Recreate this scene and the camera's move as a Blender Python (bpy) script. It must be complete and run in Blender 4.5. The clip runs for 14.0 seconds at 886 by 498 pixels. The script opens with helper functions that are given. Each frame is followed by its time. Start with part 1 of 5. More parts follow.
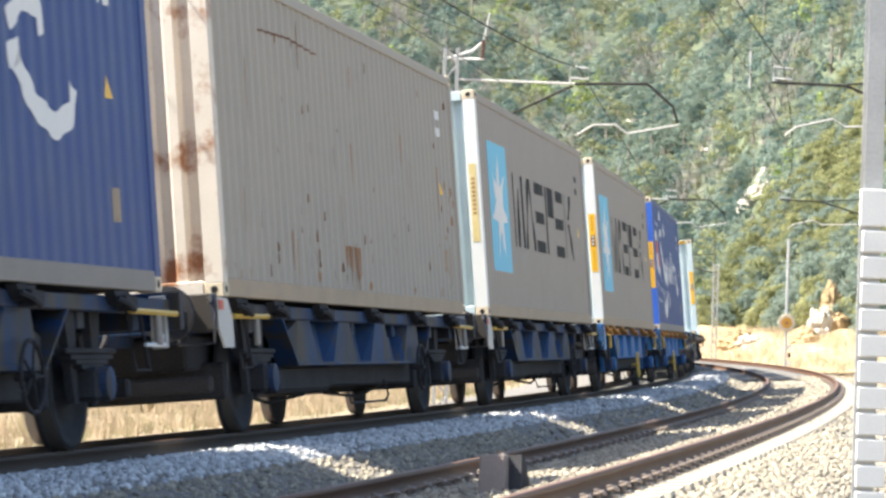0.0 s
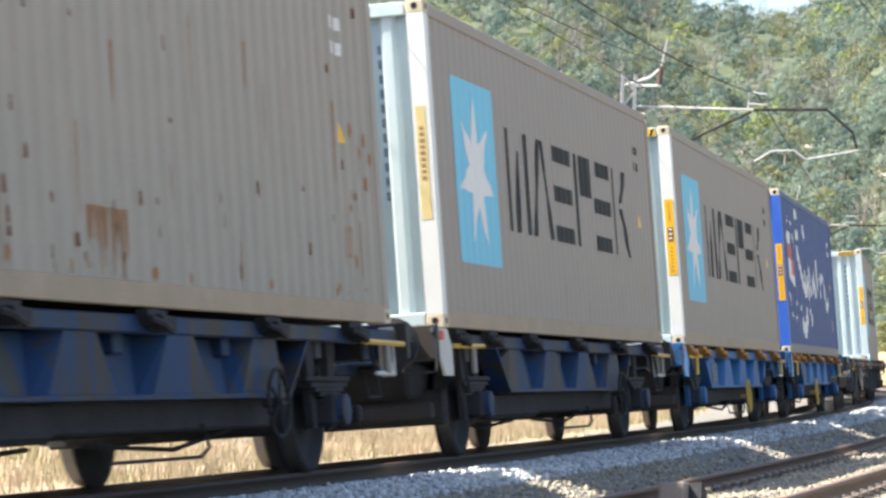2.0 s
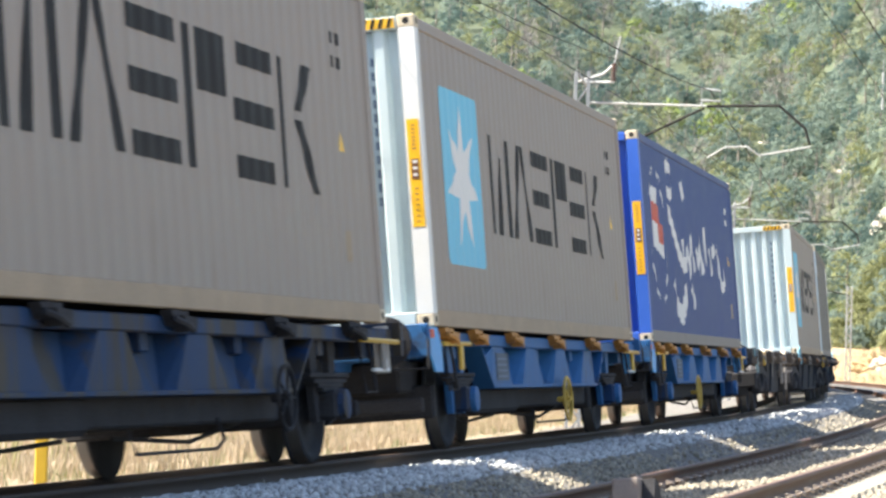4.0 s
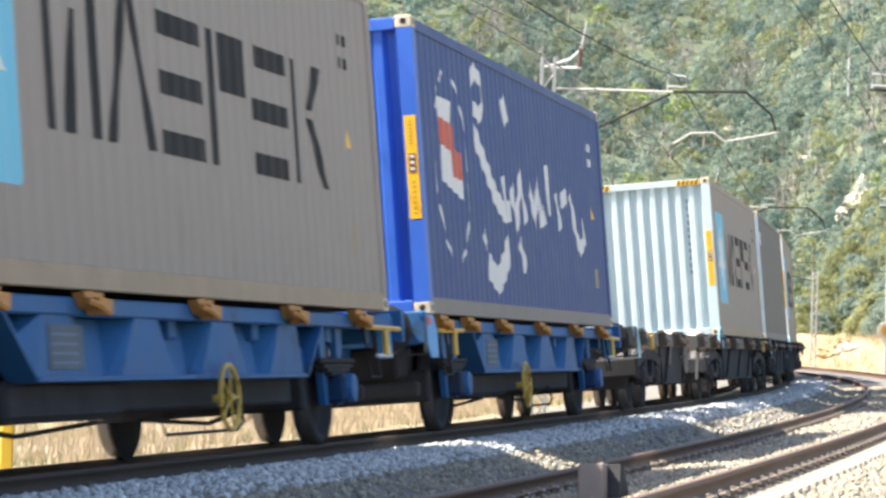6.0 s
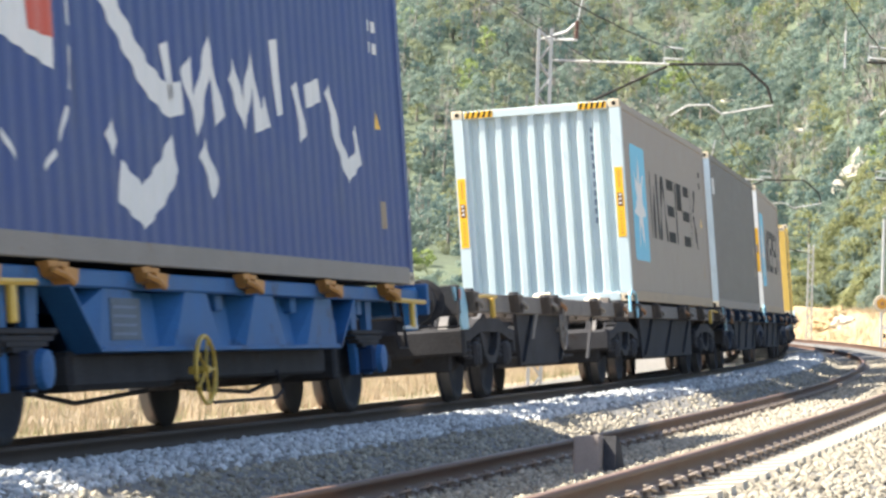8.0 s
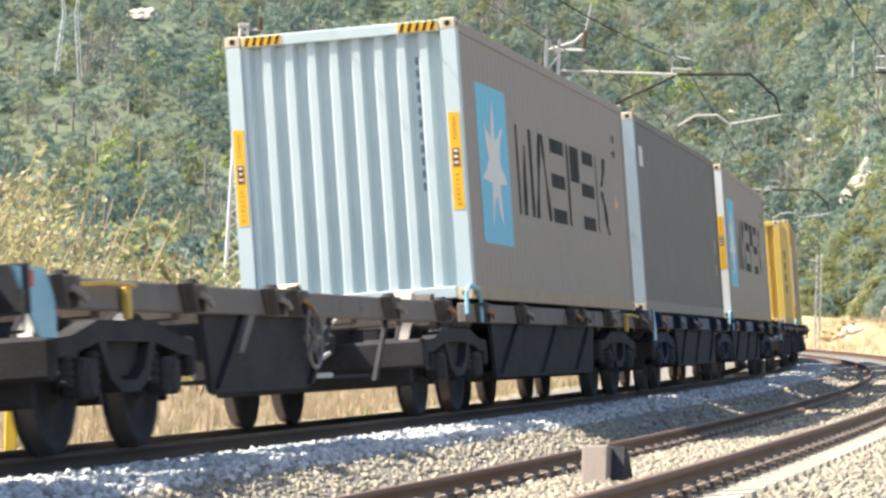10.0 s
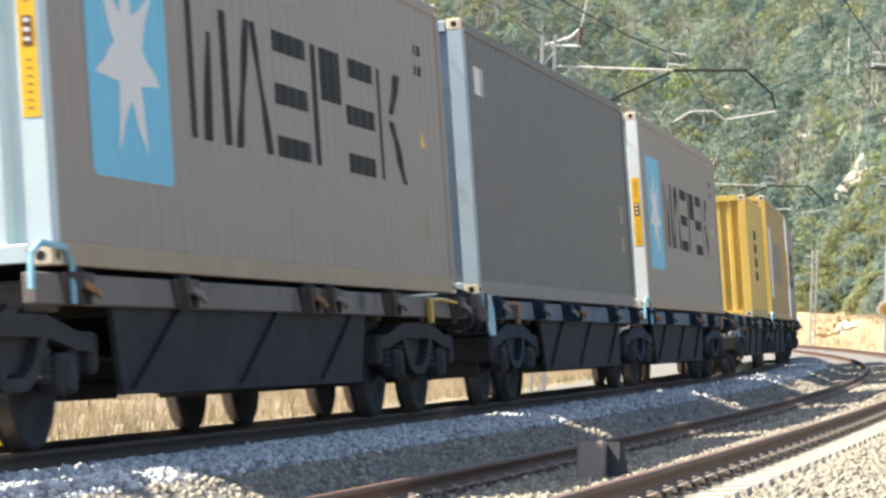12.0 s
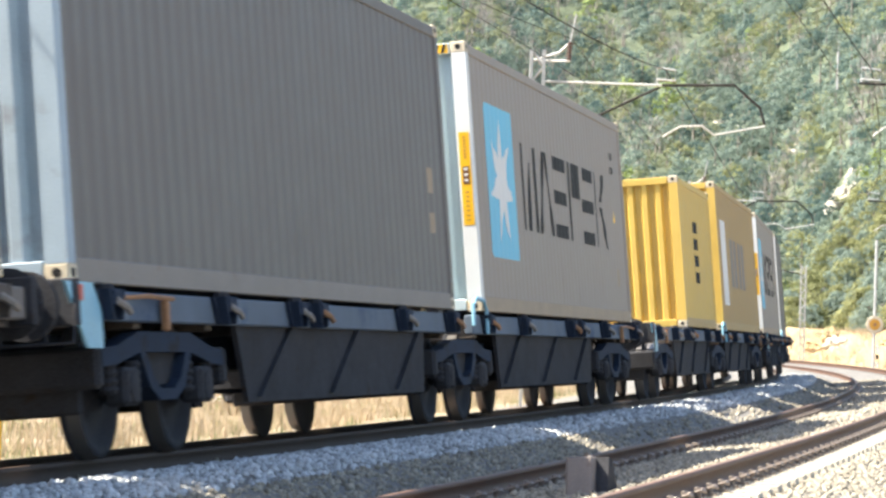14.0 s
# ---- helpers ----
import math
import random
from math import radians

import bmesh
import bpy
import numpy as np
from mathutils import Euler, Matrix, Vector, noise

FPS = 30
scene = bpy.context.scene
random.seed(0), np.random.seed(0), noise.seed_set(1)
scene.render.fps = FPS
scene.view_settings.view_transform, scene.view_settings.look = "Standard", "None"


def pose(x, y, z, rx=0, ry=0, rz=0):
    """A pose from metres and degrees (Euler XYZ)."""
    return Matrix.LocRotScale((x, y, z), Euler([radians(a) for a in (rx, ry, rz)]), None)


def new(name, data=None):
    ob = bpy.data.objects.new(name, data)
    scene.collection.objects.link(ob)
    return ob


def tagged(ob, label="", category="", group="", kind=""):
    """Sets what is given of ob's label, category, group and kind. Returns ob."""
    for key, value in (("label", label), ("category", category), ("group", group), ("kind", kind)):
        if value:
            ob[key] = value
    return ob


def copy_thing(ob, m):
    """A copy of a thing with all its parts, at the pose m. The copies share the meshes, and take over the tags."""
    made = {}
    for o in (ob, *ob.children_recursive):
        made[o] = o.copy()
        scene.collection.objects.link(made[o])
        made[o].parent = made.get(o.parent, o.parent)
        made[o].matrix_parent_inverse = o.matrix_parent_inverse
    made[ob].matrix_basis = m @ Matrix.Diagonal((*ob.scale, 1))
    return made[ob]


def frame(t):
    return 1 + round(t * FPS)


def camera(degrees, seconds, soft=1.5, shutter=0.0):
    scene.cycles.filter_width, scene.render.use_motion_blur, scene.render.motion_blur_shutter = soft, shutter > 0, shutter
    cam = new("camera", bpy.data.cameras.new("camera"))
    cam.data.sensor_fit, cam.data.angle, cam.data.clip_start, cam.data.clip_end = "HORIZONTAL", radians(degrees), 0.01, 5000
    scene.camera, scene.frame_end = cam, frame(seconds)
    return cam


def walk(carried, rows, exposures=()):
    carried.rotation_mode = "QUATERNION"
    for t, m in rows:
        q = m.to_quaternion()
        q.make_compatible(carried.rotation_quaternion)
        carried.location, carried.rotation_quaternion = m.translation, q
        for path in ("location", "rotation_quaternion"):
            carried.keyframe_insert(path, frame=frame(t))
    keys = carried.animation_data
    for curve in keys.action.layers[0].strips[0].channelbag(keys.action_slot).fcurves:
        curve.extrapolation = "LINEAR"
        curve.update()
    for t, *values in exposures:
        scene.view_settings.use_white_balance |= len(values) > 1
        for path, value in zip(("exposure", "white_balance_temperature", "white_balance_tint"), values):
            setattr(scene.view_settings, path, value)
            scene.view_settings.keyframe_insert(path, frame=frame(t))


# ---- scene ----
# The camera stands still on its feet and is only turned: seconds, yaw to the right, pitch, roll in degrees.
TURNS = [
    (0.0, 2.317, 1.594, 1.90), (0.5, 1.777, 1.635, 1.88), (1.0, 2.082, 1.705, 1.84), (1.5, 0.575, 1.980, 1.77),
    (2.0, -0.994, 1.998, 1.76), (2.5, -0.234, 1.902, 1.76), (3.0, -0.247, 1.798, 1.60), (3.2, -0.247, 1.822, 1.65),
    (5.3, -0.038, 2.058, 1.69), (5.5, -0.018, 1.942, 1.72), (6.0, 0.502, 1.704, 1.75), (6.5, 0.709, 1.501, 1.78),
    (7.0, 0.654, 1.101, 1.83), (7.5, 0.682, 1.048, 1.95), (7.7, 0.66, 1.09, 1.92), (9.8, 0.193, 1.573, 1.80), (10.0, 0.435, 1.374, 1.78),
    (10.5, 0.398, 1.356, 1.78), (11.0, 0.481, 1.245, 1.83), (11.5, 0.550, 1.243, 1.84), (12.0, 0.520, 1.296, 1.86),
    (12.5, 0.628, 1.393, 1.79), (13.0, 0.702, 1.337, 1.76), (13.5, 0.793, 1.415, 1.77), (14.0, 0.713, 1.580, 1.86)]
EYE_H = 1.01
cam = camera(16.28, 14.0, soft=2.7, shutter=0.4)
walk(cam, [(t, pose(0, 0, EYE_H, 90 + p, 0, -y) @ pose(0, 0, 0, 0, 0, r)) for t, y, p, r in TURNS],
     [(0.0, 1.70, 6460, 9), (3.0, 1.64, 6460, 9), (5.5, 1.74, 6480, 9), (6.5, 1.70, 6480, 9), (7.5, 1.68, 6480, 9), (10.0, 1.40, 6540, 9), (11.5, 1.37, 6540, 9), (12.5, 1.58, 6500, 9), (14.0, 1.77, 6460, 9)])

# ---- world and sun ----
SUN_EL = radians(50)
SUN_TO = Vector((-0.998, -0.06, 0)).normalized() * math.cos(SUN_EL) + Vector((0, 0, math.sin(SUN_EL)))
world = bpy.data.worlds.new("sky")
scene.world = world
world.use_nodes = True
_n = world.node_tree.nodes
_sky = _n.new("ShaderNodeTexSky")
_sky.sky_type, _sky.sun_disc = "NISHITA", False
_sky.sun_elevation, _sky.sun_rotation = SUN_EL, math.atan2(SUN_TO.x, SUN_TO.y) % (2 * math.pi)
_sky.dust_density = 2.0
world.node_tree.links.new(_sky.outputs[0], _n["Background"].inputs[0])
_n["Background"].inputs[1].default_value = 0.105
sun = new("sun", bpy.data.lights.new("sun", "SUN"))
sun.data.energy, sun.data.angle, sun.data.color = 5.0, radians(0.53), (1.0, 0.935, 0.82)
sun.matrix_world = Matrix.Translation((-60, -20, 60)) @ SUN_TO.to_track_quat("Z", "Y").to_matrix().to_4x4()


# ---- materials ----
def mat(name, color, rough=0.6, metal=0.0, vary=0.12, scale=3.0, fine=60.0, bump=0.15, stain=None, amount=0.0, stain_scale=1.5,
        streak=False, random_tint=0.0, island=False, bump_dist=0.01, translucent=0.0, spec=0.5):
    """A weathered surface: two scales of tone, stains of a second colour (streaked downwards if asked) and fine relief."""
    m = bpy.data.materials.new(name)
    m.use_nodes = True
    nt = m.node_tree
    N, K = nt.nodes, nt.links.new
    b = N["Principled BSDF"]
    co = N.new("ShaderNodeTexCoord")
    big, small = N.new("ShaderNodeTexNoise"), N.new("ShaderNodeTexNoise")
    big.inputs["Scale"].default_value, small.inputs["Scale"].default_value = scale, fine
    big.inputs["Detail"].default_value = small.inputs["Detail"].default_value = 5
    K(co.outputs["Object"], big.inputs["Vector"]), K(co.outputs["Object"], small.inputs["Vector"])
    add = N.new("ShaderNodeMath")
    add.operation = "ADD"
    K(big.outputs["Fac"], add.inputs[0]), K(small.outputs["Fac"], add.inputs[1])
    rng = N.new("ShaderNodeMapRange")
    rng.inputs["From Min"].default_value, rng.inputs["From Max"].default_value = 0.6, 1.4
    rng.inputs["To Min"].default_value, rng.inputs["To Max"].default_value = 1 - vary, 1 + vary
    K(add.outputs[0], rng.inputs["Value"])
    value = rng.outputs[0]
    if random_tint:
        src = N.new("ShaderNodeNewGeometry").outputs["Random Per Island"] if island else N.new("ShaderNodeObjectInfo").outputs["Random"]
        r2 = N.new("ShaderNodeMapRange")
        r2.inputs["To Min"].default_value, r2.inputs["To Max"].default_value = 1 - random_tint, 1 + random_tint
        K(src, r2.inputs["Value"])
        mul = N.new("ShaderNodeMath")
        mul.operation = "MULTIPLY"
        K(value, mul.inputs[0]), K(r2.outputs[0], mul.inputs[1])
        value = mul.outputs[0]
    tone = N.new("ShaderNodeVectorMath")
    tone.operation = "SCALE"
    tone.inputs[0].default_value = color
    K(value, tone.inputs["Scale"])
    out = tone.outputs[0]
    if stain:
        sn = N.new("ShaderNodeTexNoise")
        sn.inputs["Scale"].default_value, sn.inputs["Detail"].default_value, sn.inputs["Roughness"].default_value = stain_scale, 8, 0.65
        if streak:
            mp = N.new("ShaderNodeMapping")
            mp.inputs["Scale"].default_value = (3.5, 3.5, 0.35)
            K(co.outputs["Object"], mp.inputs["Vector"]), K(mp.outputs[0], sn.inputs["Vector"])
        else:
            K(co.outputs["Object"], sn.inputs["Vector"])
        sr = N.new("ShaderNodeMapRange")
        edge = 0.75 - 0.4 * amount
        sr.inputs["From Min"].default_value, sr.inputs["From Max"].default_value = edge, edge + 0.13
        K(sn.outputs["Fac"], sr.inputs["Value"])
        mix = N.new("ShaderNodeMix")
        mix.data_type = "RGBA"
        K(sr.outputs[0], mix.inputs["Factor"]), K(out, mix.inputs["A"])
        mix.inputs["B"].default_value = (*stain, 1)
        out = mix.outputs["Result"]
    K(out, b.inputs["Base Color"])
    rr = N.new("ShaderNodeMapRange")
    rr.inputs["To Min"].default_value, rr.inputs["To Max"].default_value = max(0.05, rough - 0.12), min(1, rough + 0.12)
    K(big.outputs["Fac"], rr.inputs["Value"]), K(rr.outputs[0], b.inputs["Roughness"])
    b.inputs["Metallic"].default_value = metal
    b.inputs["Specular IOR Level"].default_value = spec
    if bump:
        bp = N.new("ShaderNodeBump")
        bp.inputs["Strength"].default_value, bp.inputs["Distance"].default_value = bump, bump_dist
        K(small.outputs["Fac"], bp.inputs["Height"]), K(bp.outputs[0], b.inputs["Normal"])
    if translucent:
        tr, mx = N.new("ShaderNodeBsdfTranslucent"), N.new("ShaderNodeMixShader")
        mx.inputs[0].default_value = translucent
        K(out, tr.inputs["Color"]), K(b.outputs[0], mx.inputs[1]), K(tr.outputs[0], mx.inputs[2])
        K(mx.outputs[0], N["Material Output"].inputs["Surface"])
    return m


RUST = (0.16, 0.06, 0.025)
M = {
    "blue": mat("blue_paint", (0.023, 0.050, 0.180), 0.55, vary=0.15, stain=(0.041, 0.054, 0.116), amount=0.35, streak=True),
    # the same royal blue brightened, as sunlight on the front ends and posts
    "blue_sunlit": mat("sunlit_blue_paint", (0.034, 0.115, 0.483), 0.4, vary=0.12),
    "tan": mat("tan_grey_paint", (0.320, 0.282, 0.231), 0.6, vary=0.1, stain=(0.272, 0.150, 0.068), amount=0.28, streak=True, stain_scale=1.1),
    # light grey container paint, darkened because its side walls stand in shade
    "grey": mat("shaded_grey_paint", (0.272, 0.224, 0.186), 0.55, vary=0.07, stain=(0.235, 0.188, 0.148), amount=0.4, streak=True),
    "midgrey": mat("mid_grey_paint", (0.124, 0.108, 0.097), 0.55, vary=0.1, stain=(0.105, 0.092, 0.08), amount=0.4, streak=True),
    # container fronts: sunlight put into the colour, much lighter than the sides
    "pale": mat("sunlit_grey_blue_paint", (0.50, 0.585, 0.60), 0.45, vary=0.06, stain=(0.45, 0.46, 0.46), amount=0.25, streak=True),
    "pale_worn": mat("worn_pale_paint", (0.310, 0.380, 0.437), 0.55, vary=0.12, stain=(0.230, 0.253, 0.276), amount=0.45, stain_scale=2.5),
    "yellow": mat("yellow_paint", (0.575, 0.380, 0.081), 0.5, vary=0.12, stain=(0.391, 0.230, 0.057), amount=0.3, streak=True),
    "ochre": mat("ochre_paint", (0.375, 0.245, 0.09), 0.55, vary=0.12, stain=(0.326, 0.190, 0.068), amount=0.4, streak=True),
    "rail_tan": mat("dusty_tan_paint", (0.34, 0.26, 0.175), 0.7, vary=0.2, stain=RUST, amount=0.25, stain_scale=4),
    "rail_grey": mat("dusty_grey_paint", (0.231, 0.204, 0.177), 0.7, vary=0.2, stain=RUST, amount=0.3, stain_scale=4),
    "casting": mat("casting_steel", (0.575, 0.483, 0.345), 0.6, vary=0.2, stain=RUST, amount=0.4, stain_scale=8),
    "post_white": mat("white_post_paint", (0.66, 0.66, 0.64), 0.5, vary=0.06, stain=(0.35, 0.22, 0.12), amount=0.25, streak=True),
    "post_rusty": mat("rusty_white_post_paint", (0.62, 0.55, 0.46), 0.6, vary=0.1, stain=(0.28, 0.12, 0.05), amount=0.56, stain_scale=2.2),
    "sky_panel": mat("light_blue_paint", (0.136, 0.469, 0.639), 0.5, vary=0.06),
    "white": mat("white_paint", (0.68, 0.66, 0.63), 0.5, vary=0.06),
    "ink": mat("black_paint", (0.014, 0.013, 0.013), 0.7, spec=0.25, vary=0.2),
    "label": mat("yellow_sticker", (0.80, 0.44, 0.015), 0.4, vary=0.05),
    "faded_label": mat("faded_yellow_sticker", (0.62, 0.50, 0.22), 0.6, vary=0.12, stain=(0.62, 0.60, 0.54), amount=0.4, stain_scale=6),
    "red": mat("red_paint", (0.52, 0.07, 0.03), 0.5, vary=0.1),
    "wblue": mat("wagon_blue_paint", (0.011, 0.037, 0.10), 0.65, vary=0.3, stain=(0.048, 0.041, 0.034), amount=0.75, streak=True, stain_scale=1.3, spec=0.25),
    "wblue_clean": mat("clean_wagon_blue_paint", (0.024, 0.109, 0.272), 0.6, vary=0.25, stain=(0.030, 0.041, 0.068), amount=0.5, stain_scale=1.9, spec=0.3),
    "wgrey": mat("wagon_grey_brown_paint", (0.102, 0.084, 0.071), 0.75, vary=0.3, stain=(0.034, 0.034, 0.041), amount=0.55, stain_scale=2.5, spec=0.2),
    "dark": mat("grimy_steel", (0.042, 0.041, 0.044), 0.85, vary=0.5, stain=(0.041, 0.029, 0.020), amount=0.4, stain_scale=5, spec=0.12),
    "tread": mat("bright_wheel_tread", (0.20, 0.185, 0.17), 0.5, metal=0.7, vary=0.1),
    "orange": mat("orange_bracket_paint", (0.435, 0.197, 0.041), 0.6, vary=0.2, stain=RUST, amount=0.4, stain_scale=8),
    "wyellow": mat("yellow_rail_paint", (0.575, 0.368, 0.057), 0.5, vary=0.2, stain=RUST, amount=0.25, stain_scale=9),
    "cyan": mat("pale_blue_plate_paint", (0.253, 0.483, 0.598), 0.5, vary=0.2, stain=(0.115, 0.115, 0.115), amount=0.3, stain_scale=6),
    # wagon blue brightened to look sunlit, for corner plates and end uprights
    "corner_blue_lit": mat("sunlit_blue_corner_paint", (0.069, 0.299, 0.632), 0.5, vary=0.15, stain=(0.057, 0.092, 0.161), amount=0.3, stain_scale=6),
    "sill": mat("grey_sill_paint", (0.170, 0.150, 0.133), 0.75, vary=0.25, stain=(0.068, 0.061, 0.061), amount=0.45, stain_scale=2.0, spec=0.2),
    "rust_faded": mat("faded_rust", (0.299, 0.156, 0.075), 0.85, vary=0.3, scale=14),
    "plate": mat("grey_plate_paint", (0.460, 0.448, 0.425), 0.6, vary=0.15, stain=(0.230, 0.161, 0.115), amount=0.3, stain_scale=7),
    "rail": mat("rusty_rail_steel", (0.088, 0.04, 0.02), 0.65, vary=0.2, scale=1.0, stain=(0.08, 0.04, 0.025), amount=0.4, stain_scale=5),
    "rail_dark": mat("grimy_rail_steel", (0.061, 0.044, 0.035), 0.75, vary=0.3, scale=1.0, stain=(0.095, 0.054, 0.038), amount=0.35, stain_scale=5, spec=0.2),
    "data": mat("faded_data_panel", (0.136, 0.177, 0.245), 0.6, vary=0.2, spec=0.2),
    "railhead": mat("worn_rail_head", (0.16, 0.09, 0.055), 0.5, metal=0.2, vary=0.15),
    "sleeper": mat("sleeper_concrete", (0.46, 0.41, 0.33), 0.85, vary=0.15, scale=5, fine=120, bump=0.4, stain=(0.26, 0.19, 0.12), amount=0.35, random_tint=0.1),
    "clip": mat("clip_steel", (0.20, 0.16, 0.13), 0.45, metal=0.6, vary=0.2),
    "ballast": mat("ballast_bed", (0.18, 0.168, 0.15), 0.9, vary=0.45, scale=6, fine=28, bump=0.9, bump_dist=0.05, stain=(0.12, 0.11, 0.10), amount=0.5, stain_scale=14),
    "stone": mat("ballast_stone", (0.285, 0.25, 0.19), 0.85, vary=0.15, scale=8, fine=90, bump=0.4, random_tint=0.42, island=True),
    "stone_pale": mat("pale_limestone_ballast", (0.45, 0.455, 0.45), 0.85, vary=0.15, scale=8, fine=90, bump=0.4, random_tint=0.35, island=True),
    "soil": mat("dry_soil", (0.275, 0.21, 0.135), 0.95, vary=0.25, scale=0.5, fine=8, bump=0.5, bump_dist=0.05, stain=(0.18, 0.17, 0.07), amount=0.5, stain_scale=0.3),
    "slope": mat("hillside_scrub", (0.085, 0.105, 0.06), 0.95, vary=0.4, scale=0.05, fine=0.8, bump=0.6, bump_dist=0.4, stain=(0.15, 0.145, 0.10), amount=0.25, stain_scale=0.045),
    "rock": mat("pale_rock", (0.50, 0.46, 0.39), 0.9, vary=0.25, scale=0.6, fine=3, bump=0.9, bump_dist=0.3, stain=(0.35, 0.28, 0.2), amount=0.35, stain_scale=0.5),
    "earth": mat("orange_cut_earth", (0.36, 0.26, 0.14), 0.95, vary=0.25, scale=0.4, fine=3, bump=0.9, bump_dist=0.2, stain=(0.46, 0.38, 0.25), amount=0.45, stain_scale=0.35),
    "scree": mat("pale_yellow_scree", (0.38, 0.35, 0.24), 0.95, vary=0.25, scale=0.4, fine=3, bump=0.9, bump_dist=0.2, stain=(0.22, 0.24, 0.12), amount=0.5, stain_scale=0.5),
    "pine": mat("pine_foliage", (0.225, 0.28, 0.235), 0.85, vary=0.25, scale=0.15, fine=2, bump=0, random_tint=0.09, island=True, stain=(0.24, 0.285, 0.205), amount=0.45, stain_scale=0.09, translucent=0.6, spec=0.05),
    "pine_olive": mat("olive_foliage", (0.25, 0.27, 0.165), 0.85, vary=0.25, scale=0.15, fine=2, bump=0, random_tint=0.09, island=True, translucent=0.6, spec=0.05),
    "pine_dark": mat("dark_pine_foliage", (0.125, 0.18, 0.165), 0.85, vary=0.25, scale=0.15, fine=2, bump=0, random_tint=0.09, island=True, translucent=0.6, spec=0.05),
    "leaf_y": mat("yellow_green_foliage", (0.29, 0.30, 0.15), 0.8, vary=0.25, scale=0.3, fine=2, bump=0, random_tint=0.25, island=True, stain=(0.23, 0.26, 0.13), amount=0.4, stain_scale=0.3, translucent=0.6, spec=0.05),
    "lime": mat("fresh_green_foliage", (0.24, 0.30, 0.09), 0.8, vary=0.25, scale=0.3, fine=2, bump=0, random_tint=0.4, island=True, translucent=0.3),
    "twigs": mat("bare_grey_twigs", (0.27, 0.25, 0.23), 0.9, vary=0.25, scale=0.3, fine=3, bump=0, random_tint=0.2, island=True, spec=0.1),
    "weed": mat("green_weeds", (0.19, 0.20, 0.09), 0.85, vary=0.25, scale=0.6, fine=6, bump=0, random_tint=0.25, island=True, translucent=0.3),
    "reed": mat("pale_yellow_reed", (0.40, 0.37, 0.20), 0.8, vary=0.2, scale=0.8, fine=8, bump=0, random_tint=0.25, island=True, stain=(0.22, 0.25, 0.11), amount=0.5, stain_scale=0.7, translucent=0.35),
    "sill_blue": mat("faded_blue_grey_sill_paint", (0.116, 0.143, 0.177), 0.75, vary=0.25, stain=(0.048, 0.075, 0.129), amount=0.5, stain_scale=1.2, spec=0.2),
    "bogie_blue": mat("grimy_blue_bogie_paint", (0.021, 0.031, 0.052), 0.8, vary=0.35, stain=(0.024, 0.021, 0.019), amount=0.5, stain_scale=3, spec=0.15),
    "bark": mat("grey_bark", (0.24, 0.21, 0.18), 0.9, vary=0.3, scale=4, fine=30, bump=0.6),
    "straw": mat("dry_grass", (0.40, 0.315, 0.21), 0.85, vary=0.2, scale=0.6, fine=6, bump=0, random_tint=0.22, island=True, stain=(0.22, 0.24, 0.08), amount=0.42, stain_scale=0.25, translucent=0.25),
    "galv": mat("galvanised_steel", (0.42, 0.42, 0.41), 0.5, metal=0.3, vary=0.15, scale=4, fine=50),
    "wire": mat("copper_wire", (0.035, 0.032, 0.03), 0.8, spec=0.1, vary=0.1),
    "porcelain": mat("brown_porcelain", (0.11, 0.05, 0.035), 0.3, vary=0.1),
    "concrete": mat("block_concrete", (0.196, 0.161, 0.138), 0.85, vary=0.2, scale=5, fine=80, bump=0.4, stain=(0.138, 0.092, 0.069), amount=0.4, stain_scale=5),
    "post_yellow": mat("yellow_post_paint", (0.70, 0.44, 0.03), 0.5, vary=0.1),
    "sign_face": mat("amber_sign_paint", (0.55, 0.27, 0.03), 0.5, vary=0.1),
}


# ---- geometry helpers ----
def box(bm, x0, x1, y0, y1, z0, z1, bevel=0.0):
    vs = [bm.verts.new((x, y, z)) for z in (z0, z1) for x, y in ((x0, y0), (x1, y0), (x1, y1), (x0, y1))]
    fs = [bm.faces.new([vs[i] for i in f]) for f in ((3, 2, 1, 0), (4, 5, 6, 7), (0, 1, 5, 4), (1, 2, 6, 5), (2, 3, 7, 6), (3, 0, 4, 7))]
    if bevel:
        bmesh.ops.bevel(bm, geom=list({e for f in fs for e in f.edges}), offset=bevel, segments=1, affect="EDGES")
    return bm


def prism(bm, poly, axis, a0, a1):
    """A convex outline in the two other axes, drawn out along axis (0 x, 1 y, 2 z) from a0 to a1."""
    def at(u, v, a):
        return {0: (a, u, v), 1: (u, a, v), 2: (u, v, a)}[axis]
    lo, hi = [bm.verts.new(at(u, v, a0)) for u, v in poly], [bm.verts.new(at(u, v, a1)) for u, v in poly]
    n = len(poly)
    bm.faces.new(lo[::-1]), bm.faces.new(hi)
    for i in range(n):
        bm.faces.new((lo[i], lo[(i + 1) % n], hi[(i + 1) % n], hi[i]))
    return bm


def disc(bm, axis, centre, rings, n=24, caps=True):
    """A turned body round an axis: rings of (place along the axis, radius)."""
    loops = []
    for a, r in rings:
        loop = []
        for i in range(n):
            c, s = math.cos(2 * math.pi * i / n) * r, math.sin(2 * math.pi * i / n) * r
            d = {0: (a, c, s), 1: (c, a, s), 2: (c, s, a)}[axis]
            loop.append(bm.verts.new((centre[0] + d[0], centre[1] + d[1], centre[2] + d[2])))
        loops.append(loop)
    for p, q in zip(loops, loops[1:]):
        for i in range(n):
            bm.faces.new((p[i], p[(i + 1) % n], q[(i + 1) % n], q[i]))
    if caps:
        bm.faces.new(loops[0][::-1]), bm.faces.new(loops[-1])
    return bm


